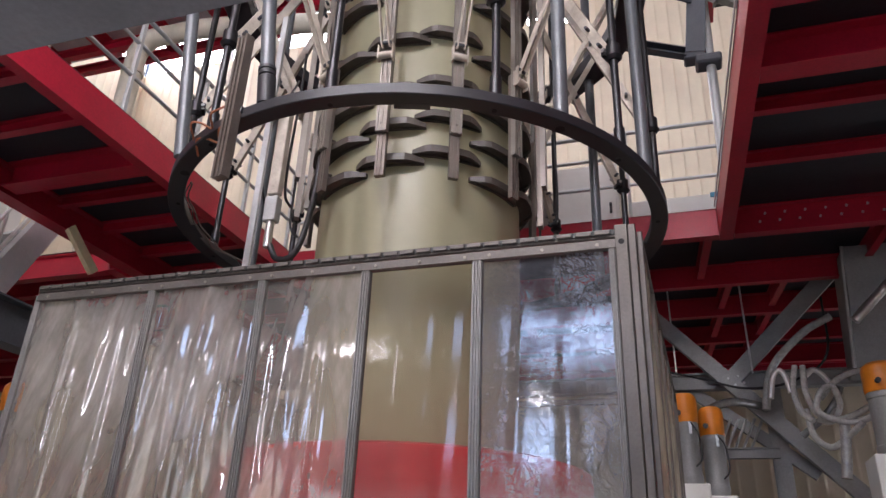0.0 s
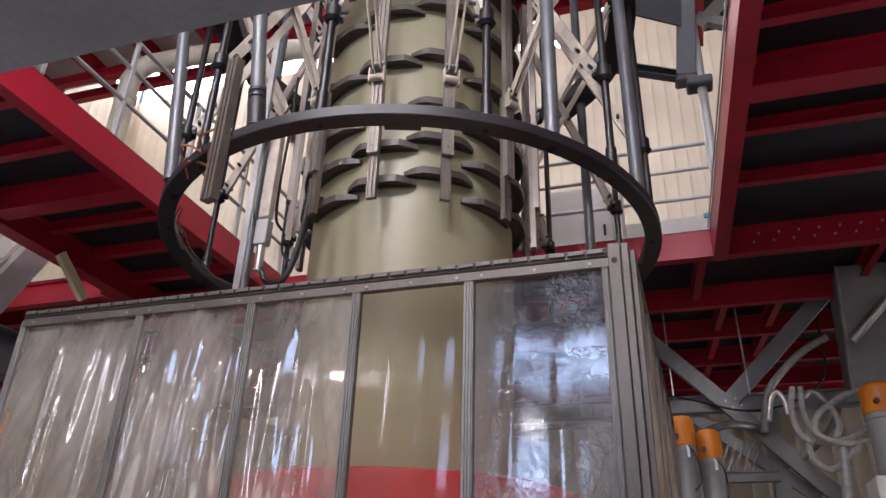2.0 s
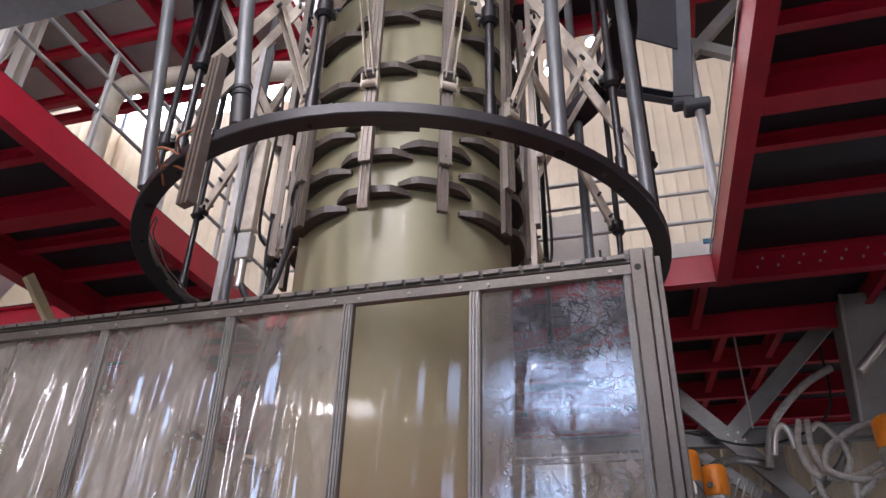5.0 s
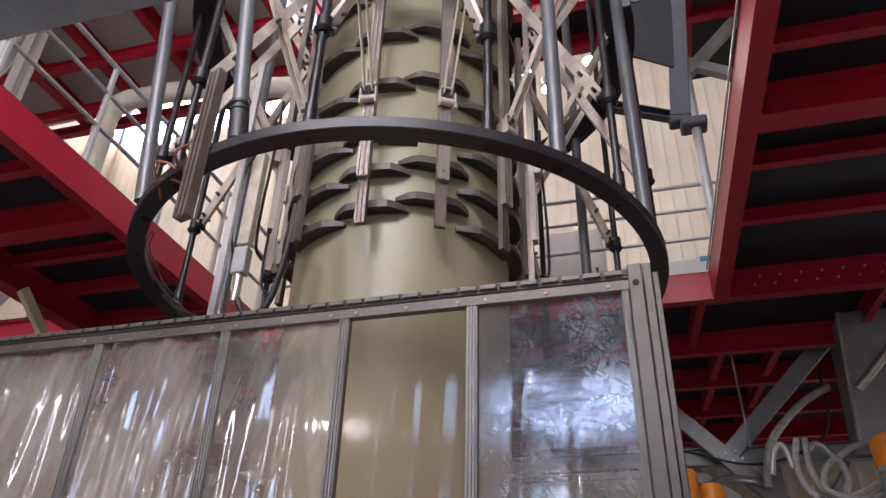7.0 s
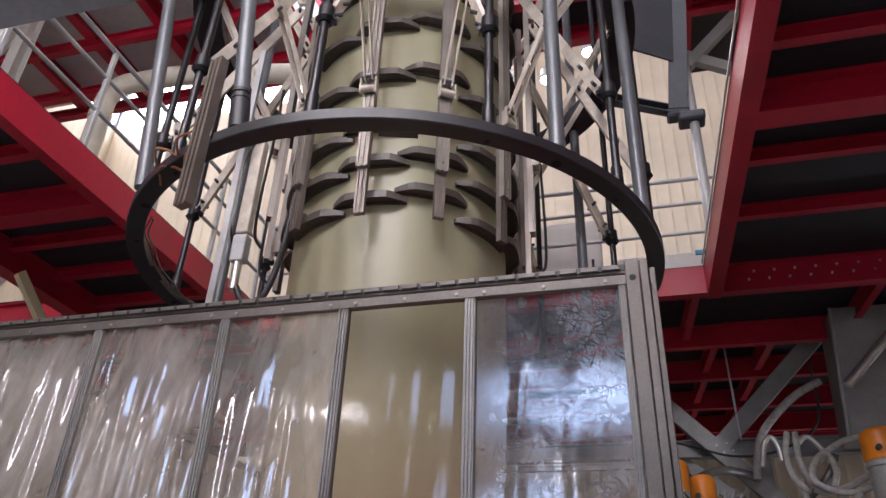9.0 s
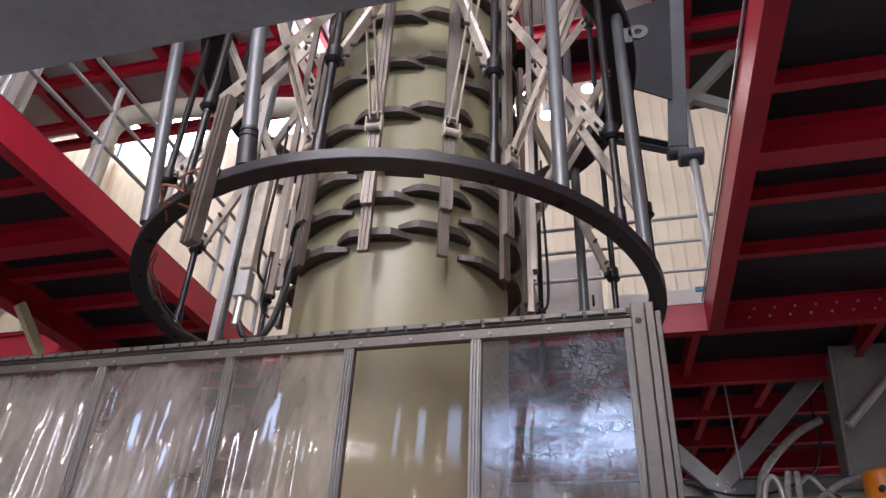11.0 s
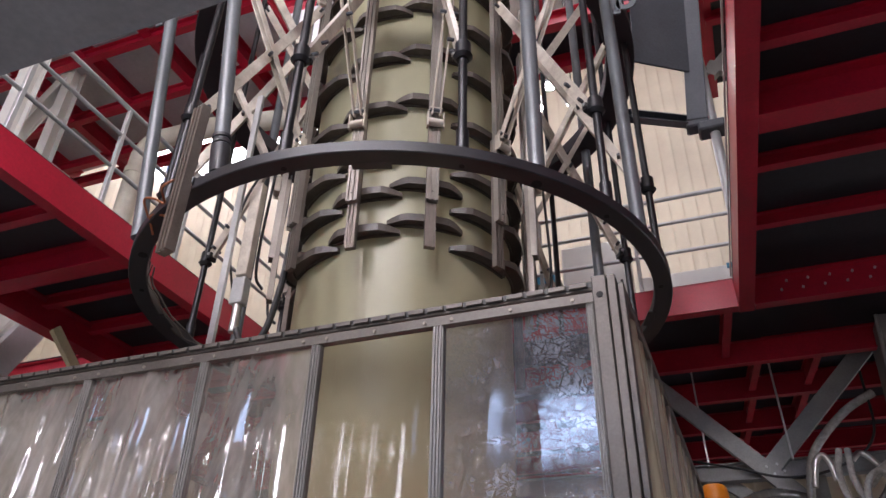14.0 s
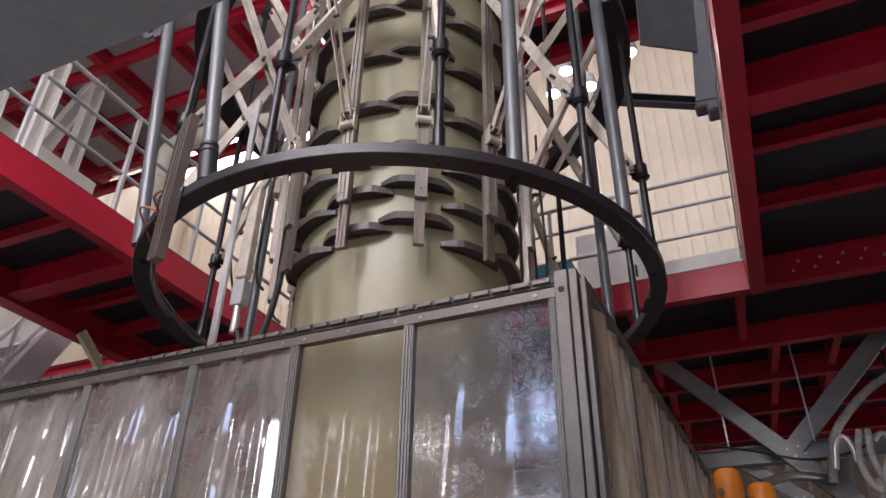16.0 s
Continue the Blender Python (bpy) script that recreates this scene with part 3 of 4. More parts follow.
def column(a, r, top, lean_x, lean_y):
    """A tube on the ring that leans a little (metres per metre of height)."""
    p = polar(a, r, 0)
    foot = RING_Z + 0.065

    def at(z):
        return p + Vector((lean_x * (z - foot), lean_y * (z - foot), z))

    c = part("column", rod(at(foot), at(top), 0.045, seg=20), TUBE, cage, "blue-grey round steel tube")
    if top > 7 and a < -90:
        for z, cr, h in ((foot + 0.006, 0.056, 0.19), (foot + 0.21, 0.054, 0.025), (foot + 0.25, 0.054, 0.02)):
            part("collar", rod(at(z), at(z + h), cr, seg=20), RING, c, "black sleeve")
    p = at(top)
    p.z = 0
    if top < 7:
        part("clevis", box((p.x - 0.03, p.y - 0.03, top - 0.01), (p.x + 0.03, p.y + 0.03, top + 0.06), 0.006), RING, c)
        lug = lathe([(0.03, -0.008), (0.075, -0.008), (0.075, 0.008), (0.03, 0.008), (0.03, -0.008)], 20)
        side = 1 if -90 < a < 90 else -1
        m = Matrix.Translation((p.x + side * 0.15, p.y, top - 0.2)) @ Matrix.Rotation(radians(90), 4, "X")
        bmesh.ops.transform(lug, matrix=m, verts=lug.verts)
        add_box(lug, (p.x + min(side * 0.03, side * 0.10), p.y - 0.008, top - 0.30), (p.x + max(side * 0.03, side * 0.10), p.y + 0.008, top - 0.14))
        part("lug", lug, TUBE, c, "plate lug with a round eye")


for a, r, top, lean_x, lean_y in COLUMNS:
    column(a, r, top, lean_x, lean_y)

GUIDE_R = 0.985
COLLAR_Z, CLAMP_Z, ARM_TOP = 4.70, 4.93, 6.43


def flat_arm(parent, a, p, q, gap, w, t, holes=()):
    """Two flat bars side by side between (radius, z) points p and q at the angle a."""
    side = Vector((-math.sin(radians(a)), math.cos(radians(a)), 0))
    A, B = polar(a, *p), polar(a, *q)
    up = (B - A).normalized().cross(side)
    for s in ((-1, 1) if gap < 0.04 else (0,)):
        part("flat_bar", bar(A + side * gap * s, B + side * gap * s, t if s else 0.035, w, 0.002, up=up), CREAM, parent)
    for f in holes:
        c = A.lerp(B, f)
        part("pin", rod(c - side * (gap + 0.016), c + side * (gap + 0.016), 0.013, seg=10), STEEL_DARK, parent)


def guide_unit(k):
    a = RODS[k]
    side = Vector((-math.sin(radians(a)), math.cos(radians(a)), 0))
    out = polar(a, 1, 0)
    # threaded rod and its sliding collar
    p = polar(a, ROD_R, 0)
    r = part("guide_rod", rod(p + Vector((0, 0, RING_Z + 0.06)), p + Vector((0, 0, 9.4)), 0.026, seg=14), ROD, cage, "slim black guide rod")
    part("foot", rod(p + Vector((0, 0, RING_Z + 0.062)), p + Vector((0, 0, RING_Z + 0.2)), 0.036, seg=14), ROD, r)
    for z in (COLLAR_Z, 7.9):
        bm = rod(p + Vector((0, 0, z)), p + Vector((0, 0, z + 0.10)), 0.048, seg=18)
        add_rod(bm, p + Vector((0, 0, z - 0.025)), p + Vector((0, 0, z)), 0.038, 0.058, 18)
        add_box(bm, (-0.03, -0.045, z + 0.02), (0.0, 0.045, z + 0.085), 0.003, Matrix.Translation(polar(a, ROD_R - 0.04, 0)) @ Matrix.Rotation(radians(a), 4, "Z"))
        part("collar", bm, ROD, r)
    # scissor arms
    s = part("scissor_arm", rod(polar(a, ROD_R - 0.05, COLLAR_Z + 0.06) - side * 0.055, polar(a, ROD_R - 0.05, COLLAR_Z + 0.06) + side * 0.055, 0.014, seg=10), GREY, cage, "pair of cream flat bars pinned as scissors")
    flat_arm(s, a, (ROD_R - 0.05, COLLAR_Z + 0.06), (GUIDE_R + 0.05, ARM_TOP), 0.045, 0.075, 0.012, (0.04, 0.16, 0.5, 0.97))
    flat_arm(s, a, (GUIDE_R + 0.06, CLAMP_Z + 0.04), (ROD_R - 0.05, ARM_TOP + 0.02), 0.028, 0.045, 0.010, (0.02, 0.97))
    flat_arm(s, a, (ROD_R - 0.05, 7.96), (GUIDE_R + 0.05, ARM_TOP + 0.06), 0.045, 0.075, 0.012, (0.06, 0.97))
    # clamp on the guide bar
    cl = part("clamp", rod(polar(a, GUIDE_R + 0.06, CLAMP_Z - 0.03) - side * 0.05, polar(a, GUIDE_R + 0.06, CLAMP_Z - 0.03) + side * 0.05, 0.028, seg=14), CREAM, cage, "cream cast clamp on the guide bar")
    part("clamp_pin", rod(polar(a, GUIDE_R + 0.06, CLAMP_Z + 0.09) - side * 0.045, polar(a, GUIDE_R + 0.06, CLAMP_Z + 0.09) + side * 0.045, 0.018, seg=12), CREAM, cl)
    for g in (-1, 1):
        part("clamp_cheek", bar(polar(a, GUIDE_R + 0.055, CLAMP_Z - 0.075) + side * 0.055 * g, polar(a, GUIDE_R + 0.055, CLAMP_Z + 0.06) + side * 0.055 * g, 0.012, 0.05, 0.003, up=out), CREAM, cl)
    # guide bar: lower slide and wider upper profile, both grooved
    prof = [(-0.034, -0.02), (-0.034, 0.02), (-0.02, 0.02), (-0.02, 0.012), (-0.008, 0.012), (-0.008, 0.02), (0.008, 0.02), (0.008, 0.012), (0.02, 0.012), (0.02, 0.02), (0.034, 0.02), (0.034, -0.02)]
    low = part("guide_bar", prism(prof, polar(a, GUIDE_R - 0.02, 3.93), polar(a, GUIDE_R - 0.02, 5.0), up=out), BAR, cage, "tarnished grooved aluminium guide bar")
    wide = [(x * 1.18, y * 1.1) for x, y in prof]
    # the upper length takes the paler SLIDE, its brighter light painted in
    part("upper_slide", prism(wide, polar(a, GUIDE_R + 0.012, 4.27), polar(a, GUIDE_R + 0.012, 6.9), up=out), SLIDE, low)
    for z in (4.33, 4.62):
        part("screw", rod(polar(a, GUIDE_R + 0.026, z), polar(a, GUIDE_R + 0.034, z), 0.009, seg=10), HOLE, low)
    # arched pads that touch the film
    dz = 0.075 * ((k + 1) % 3)
    for z in (4.055, 4.355, 4.665, 5.13, 5.65, 6.18, 6.72, 7.3, 7.9):
        add_pad(a, z + dz)



def pad_mesh():
    """A guide shoe 0.5 m long: a strip on the film and a bowed plate behind it that meets the strip at both ends."""
    bm = bmesh.new()
    n = 12

    def band(fn, h0, h1):
        rows = []
        for i in range(n + 1):
            u = -1 + 2 * i / n
            ang = u * math.radians(18.2)
            r0, r1 = fn(u)
            hh = h0 + (h1 - h0) * min(1.0, (1 - abs(u)) / 0.35)
            rows.append([bm.verts.new((r * math.cos(ang), r * math.sin(ang), z)) for r, z in ((r0, -hh), (r1, -hh), (r1, hh), (r0, hh))])
        for p, q in zip(rows, rows[1:]):
            for j in range(4):
                bm.faces.new((p[j], p[(j + 1) % 4], q[(j + 1) % 4], q[j]))
        bm.faces.new(rows[0])
        bm.faces.new(rows[-1][::-1])

    base = BUBBLE_R + 0.004
    band(lambda u: (base, base + 0.014), 0.017, 0.024)

    def bow(u):
        k = min(1.0, (1 - abs(u)) / 0.45)
        return base + 0.015 + 0.068 * k, base + 0.027 + 0.071 * k

    band(bow, 0.016, 0.027)
    # thin floor plate between strip and bow
    rows = []
    for i in range(n + 1):
        u = -0.96 + 1.92 * i / n
        ang = u * math.radians(18.2)
        r1 = bow(u)[0] - 0.002
        rows.append([bm.verts.new((r * math.cos(ang), r * math.sin(ang), z)) for r, z in ((base + 0.015, -0.008), (r1, -0.008), (r1, -0.003), (base + 0.015, -0.003))])
    for p, q in zip(rows, rows[1:]):
        for j in range(4):
            bm.faces.new((p[j], p[(j + 1) % 4], q[(j + 1) % 4], q[j]))
    bmesh.ops.recalc_face_normals(bm, faces=bm.faces)
    me = bpy.data.meshes.new("guide_pad")
    bm.to_mesh(me)
    bm.free()
    me.materials.append(PAD)
    return me


PAD_MESH = pad_mesh()


def add_pad(a, z):
    o = new("guide_pad", PAD_MESH)
    o.parent = cage
    o.matrix_basis = pose(0, 0, z, 0, 0, a)


for k in range(12):
    guide_unit(k)

# ---- curtain enclosure ----
CUR_Y, CUR_TOP = 3.41, 2.99
POSTS = (-3.56, -2.74, -2.03, -1.425, -0.83, -0.179)
SIDE_X = -0.06
booth = thing("curtain_enclosure", "galvanised frame hung with hazy clear plastic curtains", "enclosure", (-1.8, CUR_Y, 0))


def bpart(name, bm, material, parent=None, label=""):
    o = part(name, bm, material, parent or booth, label)
    if parent is None:
        o.matrix_parent_inverse = booth.matrix_world.inverted()
    return o


def curtain_post(x, w=0.05):
    bm = box((x - w / 2, CUR_Y - 0.02, 0.02), (x + w / 2, CUR_Y + 0.02, CUR_TOP - 0.065), 0.003)
    for k in (-1, 0, 1):
        add_box(bm, (x + k * w * 0.28 - w * 0.08, CUR_Y - 0.027, 0.02), (x + k * w * 0.28 + w * 0.08, CUR_Y - 0.018, CUR_TOP - 0.07), 0.002)
    return bpart("post", bm, POSTS_M, None, "pale ribbed aluminium post")


for x in POSTS:
    curtain_post(x, (0.05 if x > -3.5 else 0.035) if x < -0.3 else 0.032)
top = bpart("top_rail", box((-3.58, CUR_Y - 0.012, CUR_TOP - 0.045), (-0.12, CUR_Y + 0.03, CUR_TOP), 0.003), GALV)
# black strip that paints the shade in the slots between the clips
part("slot_shade", box((-3.57, CUR_Y - 0.016, CUR_TOP - 0.032), (-0.14, CUR_Y - 0.011, CUR_TOP - 0.006)), CABLE, top)
clip_bm = box((-0.037, -0.006, -0.011), (0.037, 0.006, 0.011), 0.002)
clip_mesh = bpy.data.meshes.new("hinge_clip")
clip_bm.to_mesh(clip_mesh)
clip_bm.free()
clip_mesh.materials.append(GALV)
for i in range(38):
    o = new("hinge_clip", clip_mesh)
    o.parent = top
    o.location = (-3.53 + i * 0.0895, CUR_Y - 0.021, CUR_TOP - 0.02)
bpart("clamp_strip", box((-3.56, CUR_Y - 0.028, CUR_TOP - 0.105), (-0.15, CUR_Y + 0.012, CUR_TOP - 0.06), 0.002), GALV)
for x0, x1 in zip(POSTS, POSTS[1:]):
    for f in (0.1, 0.5, 0.9):
        x = x0 + (x1 - x0) * f
        bpart("rivet", rod((x, CUR_Y - 0.034, CUR_TOP - 0.085), (x, CUR_Y - 0.027, CUR_TOP - 0.085), 0.008, seg=8), SLIDE)
# corner
corner = bpart("corner_post", box((-0.161, CUR_Y - 0.035, 0.02), (-0.103, CUR_Y + 0.03, CUR_TOP + 0.01), 0.004), GALV)
part("corner_angle", box((-0.100, CUR_Y - 0.028, 0.02), (-0.066, CUR_Y + 0.06, CUR_TOP + 0.01), 0.003), GALV, corner)
part("corner_angle", box((-0.063, CUR_Y - 0.0, 0.02), (-0.038, CUR_Y + 0.075, CUR_TOP - 0.02), 0.003), GALV, corner)
# black disc painted for the shade in the corner's bolt hole
part("hole_disc", rod((-0.132, CUR_Y - 0.038, CUR_TOP - 0.08), (-0.132, CUR_Y - 0.034, CUR_TOP - 0.08), 0.014, seg=14), HOLE, corner)


def sheet(a, b, z0, z1, amp, waves, seed, n=70, m=24, creases=0, span=(0.0, 1.0), lean0=-0.16, lean1=0.0, depth=0.013):
    """A hanging sheet between two plan points: soft upright folds, narrow leaning creases, puckers under the rail."""
    rnd = random.Random(seed)
    ph = [rnd.uniform(0, 6.28) for _ in range(5)]
    fr = [waves * rnd.uniform(0.6, 1.5) for _ in range(5)]
    am = [rnd.uniform(0.4, 1.0) for _ in range(5)]
    a, b = Vector((*a, 0)), Vector((*b, 0))
    length = (b - a).length
    u = (b - a).normalized()
    nrm = Vector((u.y, -u.x, 0))
    # crease: middle, lean, width, depth, upper end, lower end
    folds = []
    for k in range(creases):
        top_end = rnd.choice((-0.12, -0.06, 0.0, 0.04, 0.12))
        mid = span[0] + (span[1] - span[0]) * (k + rnd.uniform(0.3, 0.7)) / creases
        folds.append((mid * length, rnd.uniform(lean0, lean1), rnd.uniform(0.022, 0.042), depth * rnd.uniform(0.7, 1.3), top_end, top_end + rnd.uniform(0.3, 0.75)))
    for k in range(creases // 2):
        folds.append((rnd.uniform(0.08, 0.92) * length, rnd.uniform(-0.3, 0.3), rnd.uniform(0.010, 0.02), rnd.uniform(0.004, 0.008), -0.08, rnd.uniform(0.04, 0.14)))
    bm = bmesh.new()
    grid = []
    for j in range(m + 1):
        v = j / m
        z = z1 + (z0 - z1) * v
        row = []
        for i in range(n + 1):
            s = i / n
            edge = min(1, 6 * min(s, 1 - s))
            w = sum(am[k] * math.sin(2 * math.pi * fr[k] * (s + 0.05 * math.sin(3 * v + ph[k]) + 0.02 * v * k) + ph[k]) for k in range(5)) / 2.2
            pucker = 0.35 * math.exp(-8 * v) * math.sin(2 * math.pi * (waves + 0.7) * s + ph[1])
            d = amp * edge * (w * min(1, 0.25 + 3.0 * v) * (1 - 0.35 * v) + pucker)
            for c, lean, wd, dep, v0, v1 in folds:
                x = s * length - c - lean * v * (z1 - z0) * 0.5 - 0.012 * math.sin(7 * v + 40 * c)
                q = (v - v0) / (v1 - v0)
                if abs(x) < 3 * wd and 0 < q < 1:
                    d += dep * math.exp(-(x / wd) ** 2) * math.sin(math.pi * q) ** 0.6 * min(1, edge * 1.5)
            row.append(bm.verts.new(a.lerp(b, s) + nrm * d + Vector((0, 0, z))))
        grid.append(row)
    for r0, r1 in zip(grid, grid[1:]):
        for i in range(n):
            bm.faces.new((r0[i], r0[i + 1], r1[i + 1], r1[i]))
    return bm


# amplitude, waves, creases and where they stand, sheet material
PANELS = ((0.008, 1.3, 5, (0.3, 1.0), 0.013, PVC_DIRTY), (0.010, 2.0, 7, (0.05, 1.0), 0.026, PVC_DIRTY), (0.006, 1.3, 5, (0.05, 0.8), 0.013, PVC_CLEARER),
          (0.002, 1.0, 3, (0.3, 0.9), 0.0035, PVC), (0.002, 1.0, 2, (0.1, 0.9), 0.005, PVC_FLAT))
for k, ((x0, x1), (amp, waves, creases, span, depth, material)) in enumerate(zip(zip(POSTS, POSTS[1:]), PANELS)):
    o = bpart("curtain", sheet((x0 + 0.02, CUR_Y), (x1 - 0.012, CUR_Y), 0.06, CUR_TOP - 0.06, amp, waves, 11 + k, 110, 70, creases, span, -0.14, -0.02, depth), material, None,
              "flat scratched clear sheet" if k == 4 else "hazy clear plastic sheet with upright folds")
side_top = bpart("side_rail", bar((SIDE_X + 0.0, CUR_Y + 0.08, CUR_TOP - 0.03), (SIDE_X + 0.07, 6.75, CUR_TOP - 0.03), 0.04, 0.05), GALV)
for k in range(5):
    y0, y1 = 3.5 + k * 0.65, 3.5 + (k + 1) * 0.65
    xa, xb = SIDE_X + 0.07 * (y0 - 3.4) / 3.3, SIDE_X + 0.07 * (y1 - 3.4) / 3.3
    bpart("side_curtain", sheet((xa, y0), (xb, y1), 0.06, CUR_TOP - 0.05, 0.035, 2.2, 41 + k, 40), PVC_SIDE, None, "yellowed clear plastic sheet with upright folds")
    bpart("side_post", box((xb - 0.02, y1 - 0.02, 0.02), (xb + 0.02, y1 + 0.02, CUR_TOP - 0.05), 0.003), GALV)
for y in (6.75,):
    bpart("back_rail", box((-3.56, y - 0.02, CUR_TOP - 0.05), (0.02, y + 0.02, CUR_TOP), 0.003), GALV)
# unseen sheets added to veil the bright wall beyond the enclosure
for k in range(3):
    bpart("back_veil", sheet((-1.70 - 0.62 * k, 6.75), (-2.32 - 0.62 * k, 6.75), 0.06, CUR_TOP - 0.05, 0.03, 2.2, 71 + k, 40), PVC_SIDE)
for k, x in enumerate((-3.56,)):
    bpart("left_rail", box((x - 0.02, CUR_Y, CUR_TOP - 0.05), (x + 0.02, 6.75, CUR_TOP), 0.003), GALV)
    for j in range(5):
        bpart("left_curtain", sheet((x, 6.75 - j * 0.66), (x, 6.11 - j * 0.66), 0.06, CUR_TOP - 0.05, 0.03, 2.2, 61 + j, 40), PVC_SIDE)

# ---- post and bracket by the cage ----
mast = thing("bracket_post", "light grey round post with a dark grey clamp bracket", "post", (0.75, 7.6, DECK_T))
part("post", rod((0, 0, 0), (0.05, 0, 5.1), 0.055, seg=18), LIGHT, mast)
bm = box((-0.15, -0.13, 1.86), (0.14, 0.10, 1.98), 0.02)
add_box(bm, (-0.27, -0.12, 1.94), (-0.02, 0.06, 2.06), 0.02)
part("clamp", bm, STEEL_DARK, mast, "dark grey clamp block")
part("arm", prism(c_profile(0.10, 0.12), (-0.20, -0.05, 2.05), (-1.15, -0.55, 2.05)), STEEL_DARK, mast)
part("upright", bar((-0.14, -0.1, 2.02), (0.20, -0.1, 5.1), 0.22, 0.06, 0.006, up=(0, 1, 0)), STEEL_DARK, mast, "dark grey steel plate upright")
bm = bmesh.new()
vs = [bm.verts.new(p) for p in ((-0.12, -0.12, 2.74), (0.06, -0.12, 4.6), (-0.62, -0.5, 4.0), (-0.70, -0.5, 2.74))]
f = bm.faces.new(vs)
r = bmesh.ops.extrude_face_region(bm, geom=[f])
bmesh.ops.translate(bm, vec=(0.012, -0.02, 0), verts=[v for v in r["geom"] if isinstance(v, bmesh.types.BMVert)])
part("gusset", bm, STEEL_DARK, mast)

# braces beyond the deck edge, high up
for a, b in (((1.0, 9.1, 9.3), (2.1, 9.1, 10.5)), ((1.0, 9.104, 9.5), (2.44, 9.104, 8.58)), ((2.44, 9.108, 5.16), (2.44, 9.108, 10.3))):
    tagged(mesh_object("wall_brace", prism(c_profile(0.12, 0.16), a, b), GREY), "grey steel diagonal brace", "brace")

# ---- pipe and white steelwork on the west deck ----
pipe = thing("vent_pipe", "thick cream pipe with an elbow", "pipe")
part("pipe_run", hose([(-7.55, 7.4, 5.15), (-7.55, 7.4, 7.0), (-7.55, 7.4, 8.6), (-7.52, 7.4, 8.9), (-7.33, 7.4, 9.08), (-7.0, 7.4, 9.1), (-6.0, 7.45, 9.08), (-3.8, 7.9, 9.05)], 0.15, 18, 8), PIPE, pipe)
for z in (8.5,):
    part("coupling", rod((-7.55, 7.4, z - 0.05), (-7.55, 7.4, z + 0.05), 0.17, seg=20), PIPE, pipe)
for a, b in (((-8.6, 6.6, 5.2), (-8.6, 6.6, 10.3)), ((-9.6, 5.6, 5.2), (-8.7, 6.6, 10.2)), ((-8.6, 5.4, 5.2), (-7.6, 4.6, 10.3)), ((-7.0, 5.0, 5.2), (-7.0, 5.0, 10.3))):
    tagged(mesh_object("white_column", prism(i_profile(0.2, 0.2), a, b, up=(0, 1, 0)), WHITE), "white painted steel column by the deck", "column")

# ---- landing at the head of the stair ----
deck("deck_landing", X0 + 0.02, WEST_END - 0.17, 6.9, Y1 - 0.2)
deck_beam((WEST_END - 0.25, 6.9), (WEST_END - 0.25, Y1 - 0.2))
for y in (6.98, 7.5, 8.05, 9.0, 10.0, 11.0, 12.0):
    deck_beam((X0 + 0.05, y), (WEST_END - 0.34, y), 0.13)

# ---- stair beyond the west deck ----
stair = thing("stair", "light grey steel stair with handrail beside the deck", "stair")
part("stringer", prism(c_profile(0.1, 0.30), (-6.62, 3.55, 0.02), (-6.62, 5.98, 5.12)), PALE, stair)
part("stringer", prism(c_profile(0.1, 0.30), (-7.5, 3.55, 0.02), (-7.5, 5.98, 5.12)), PALE, stair)
for i in range(20):
    f = i / 20
    y, z = 3.52 + 2.36 * f, 0.15 + 4.95 * f
    part("tread", box((-7.44, y, z), (-6.68, y + 0.24, z + 0.03), 0.003), LIGHT, stair)
for i in range(4):
    y, z = 4.6 + 0.4 * i, 2.22 + 0.84 * i
    part("handrail_post", rod((-6.62, y, z), (-6.62, y, z + 1.0), 0.022, seg=10), WHITE, stair)
for dz in (0.5, 1.0):
    part("handrail", rod((-6.62, 4.6, 2.22 + dz), (-6.62, 5.9, 4.95 + dz), 0.022, seg=10), WHITE, stair)
tagged(mesh_object("white_partition", box((-8.3, 3.4, 0.0), (-8.2, 6.85, 8.2), 0.005), WHITE), "white partition panel behind the stair", "panel")
tagged(mesh_object("side_beam", prism(i_profile(0.2, 0.37), (-5.2, 2.8, 3.275), (-5.2, 7.2, 3.275)), STEEL_DARK), "blue-grey steel beam beside the enclosure", "beam")
tagged(mesh_object("short_strut", prism(c_profile(0.07, 0.1), (-6.2, 5.85, 4.89), (-6.12, 6.25, 4.5)), CREAMY), "short cream strut under the deck", "strut")
for y in (3.2, 7.0):
    tagged(mesh_object("side_column", box((-5.3, y - 0.1, 0), (-5.1, y + 0.1, 3.09), 0.006), STEEL_DARK), "blue-grey steel column", "column")

# ---- steelwork and material loaders beyond the enclosure ----
tagged(mesh_object("diagonal_brace", prism(c_profile(0.1, 0.18), (-0.62, 9.42, 5.12), (3.0, 9.42, 1.27), up=(0, 0, 1)), GREY), "light grey steel channel brace", "brace")
tagged(mesh_object("diagonal_brace", prism(c_profile(0.1, 0.19), (0.62, 9.55, 3.78), (1.95, 9.55, 5.12)), GREY), "grey steel channel brace", "brace")
for dx, dz in ((-0.05, 0.03), (0.06, 0.05), (0.02, -0.05), (0.12, -0.03)):
    tagged(mesh_object("bolt_head", rod((0.68 + dx, 9.372, 3.78 + dz), (0.68 + dx, 9.34, 3.78 + dz), 0.014, seg=8), LIGHT), "pale bolt head on the brace joint", kind="structure")
tagged(mesh_object("diagonal_brace", prism(c_profile(0.08, 0.14), (0.1, 9.75, 3.85), (1.5, 9.75, 2.75)), GREY), "thin grey steel brace", "brace")
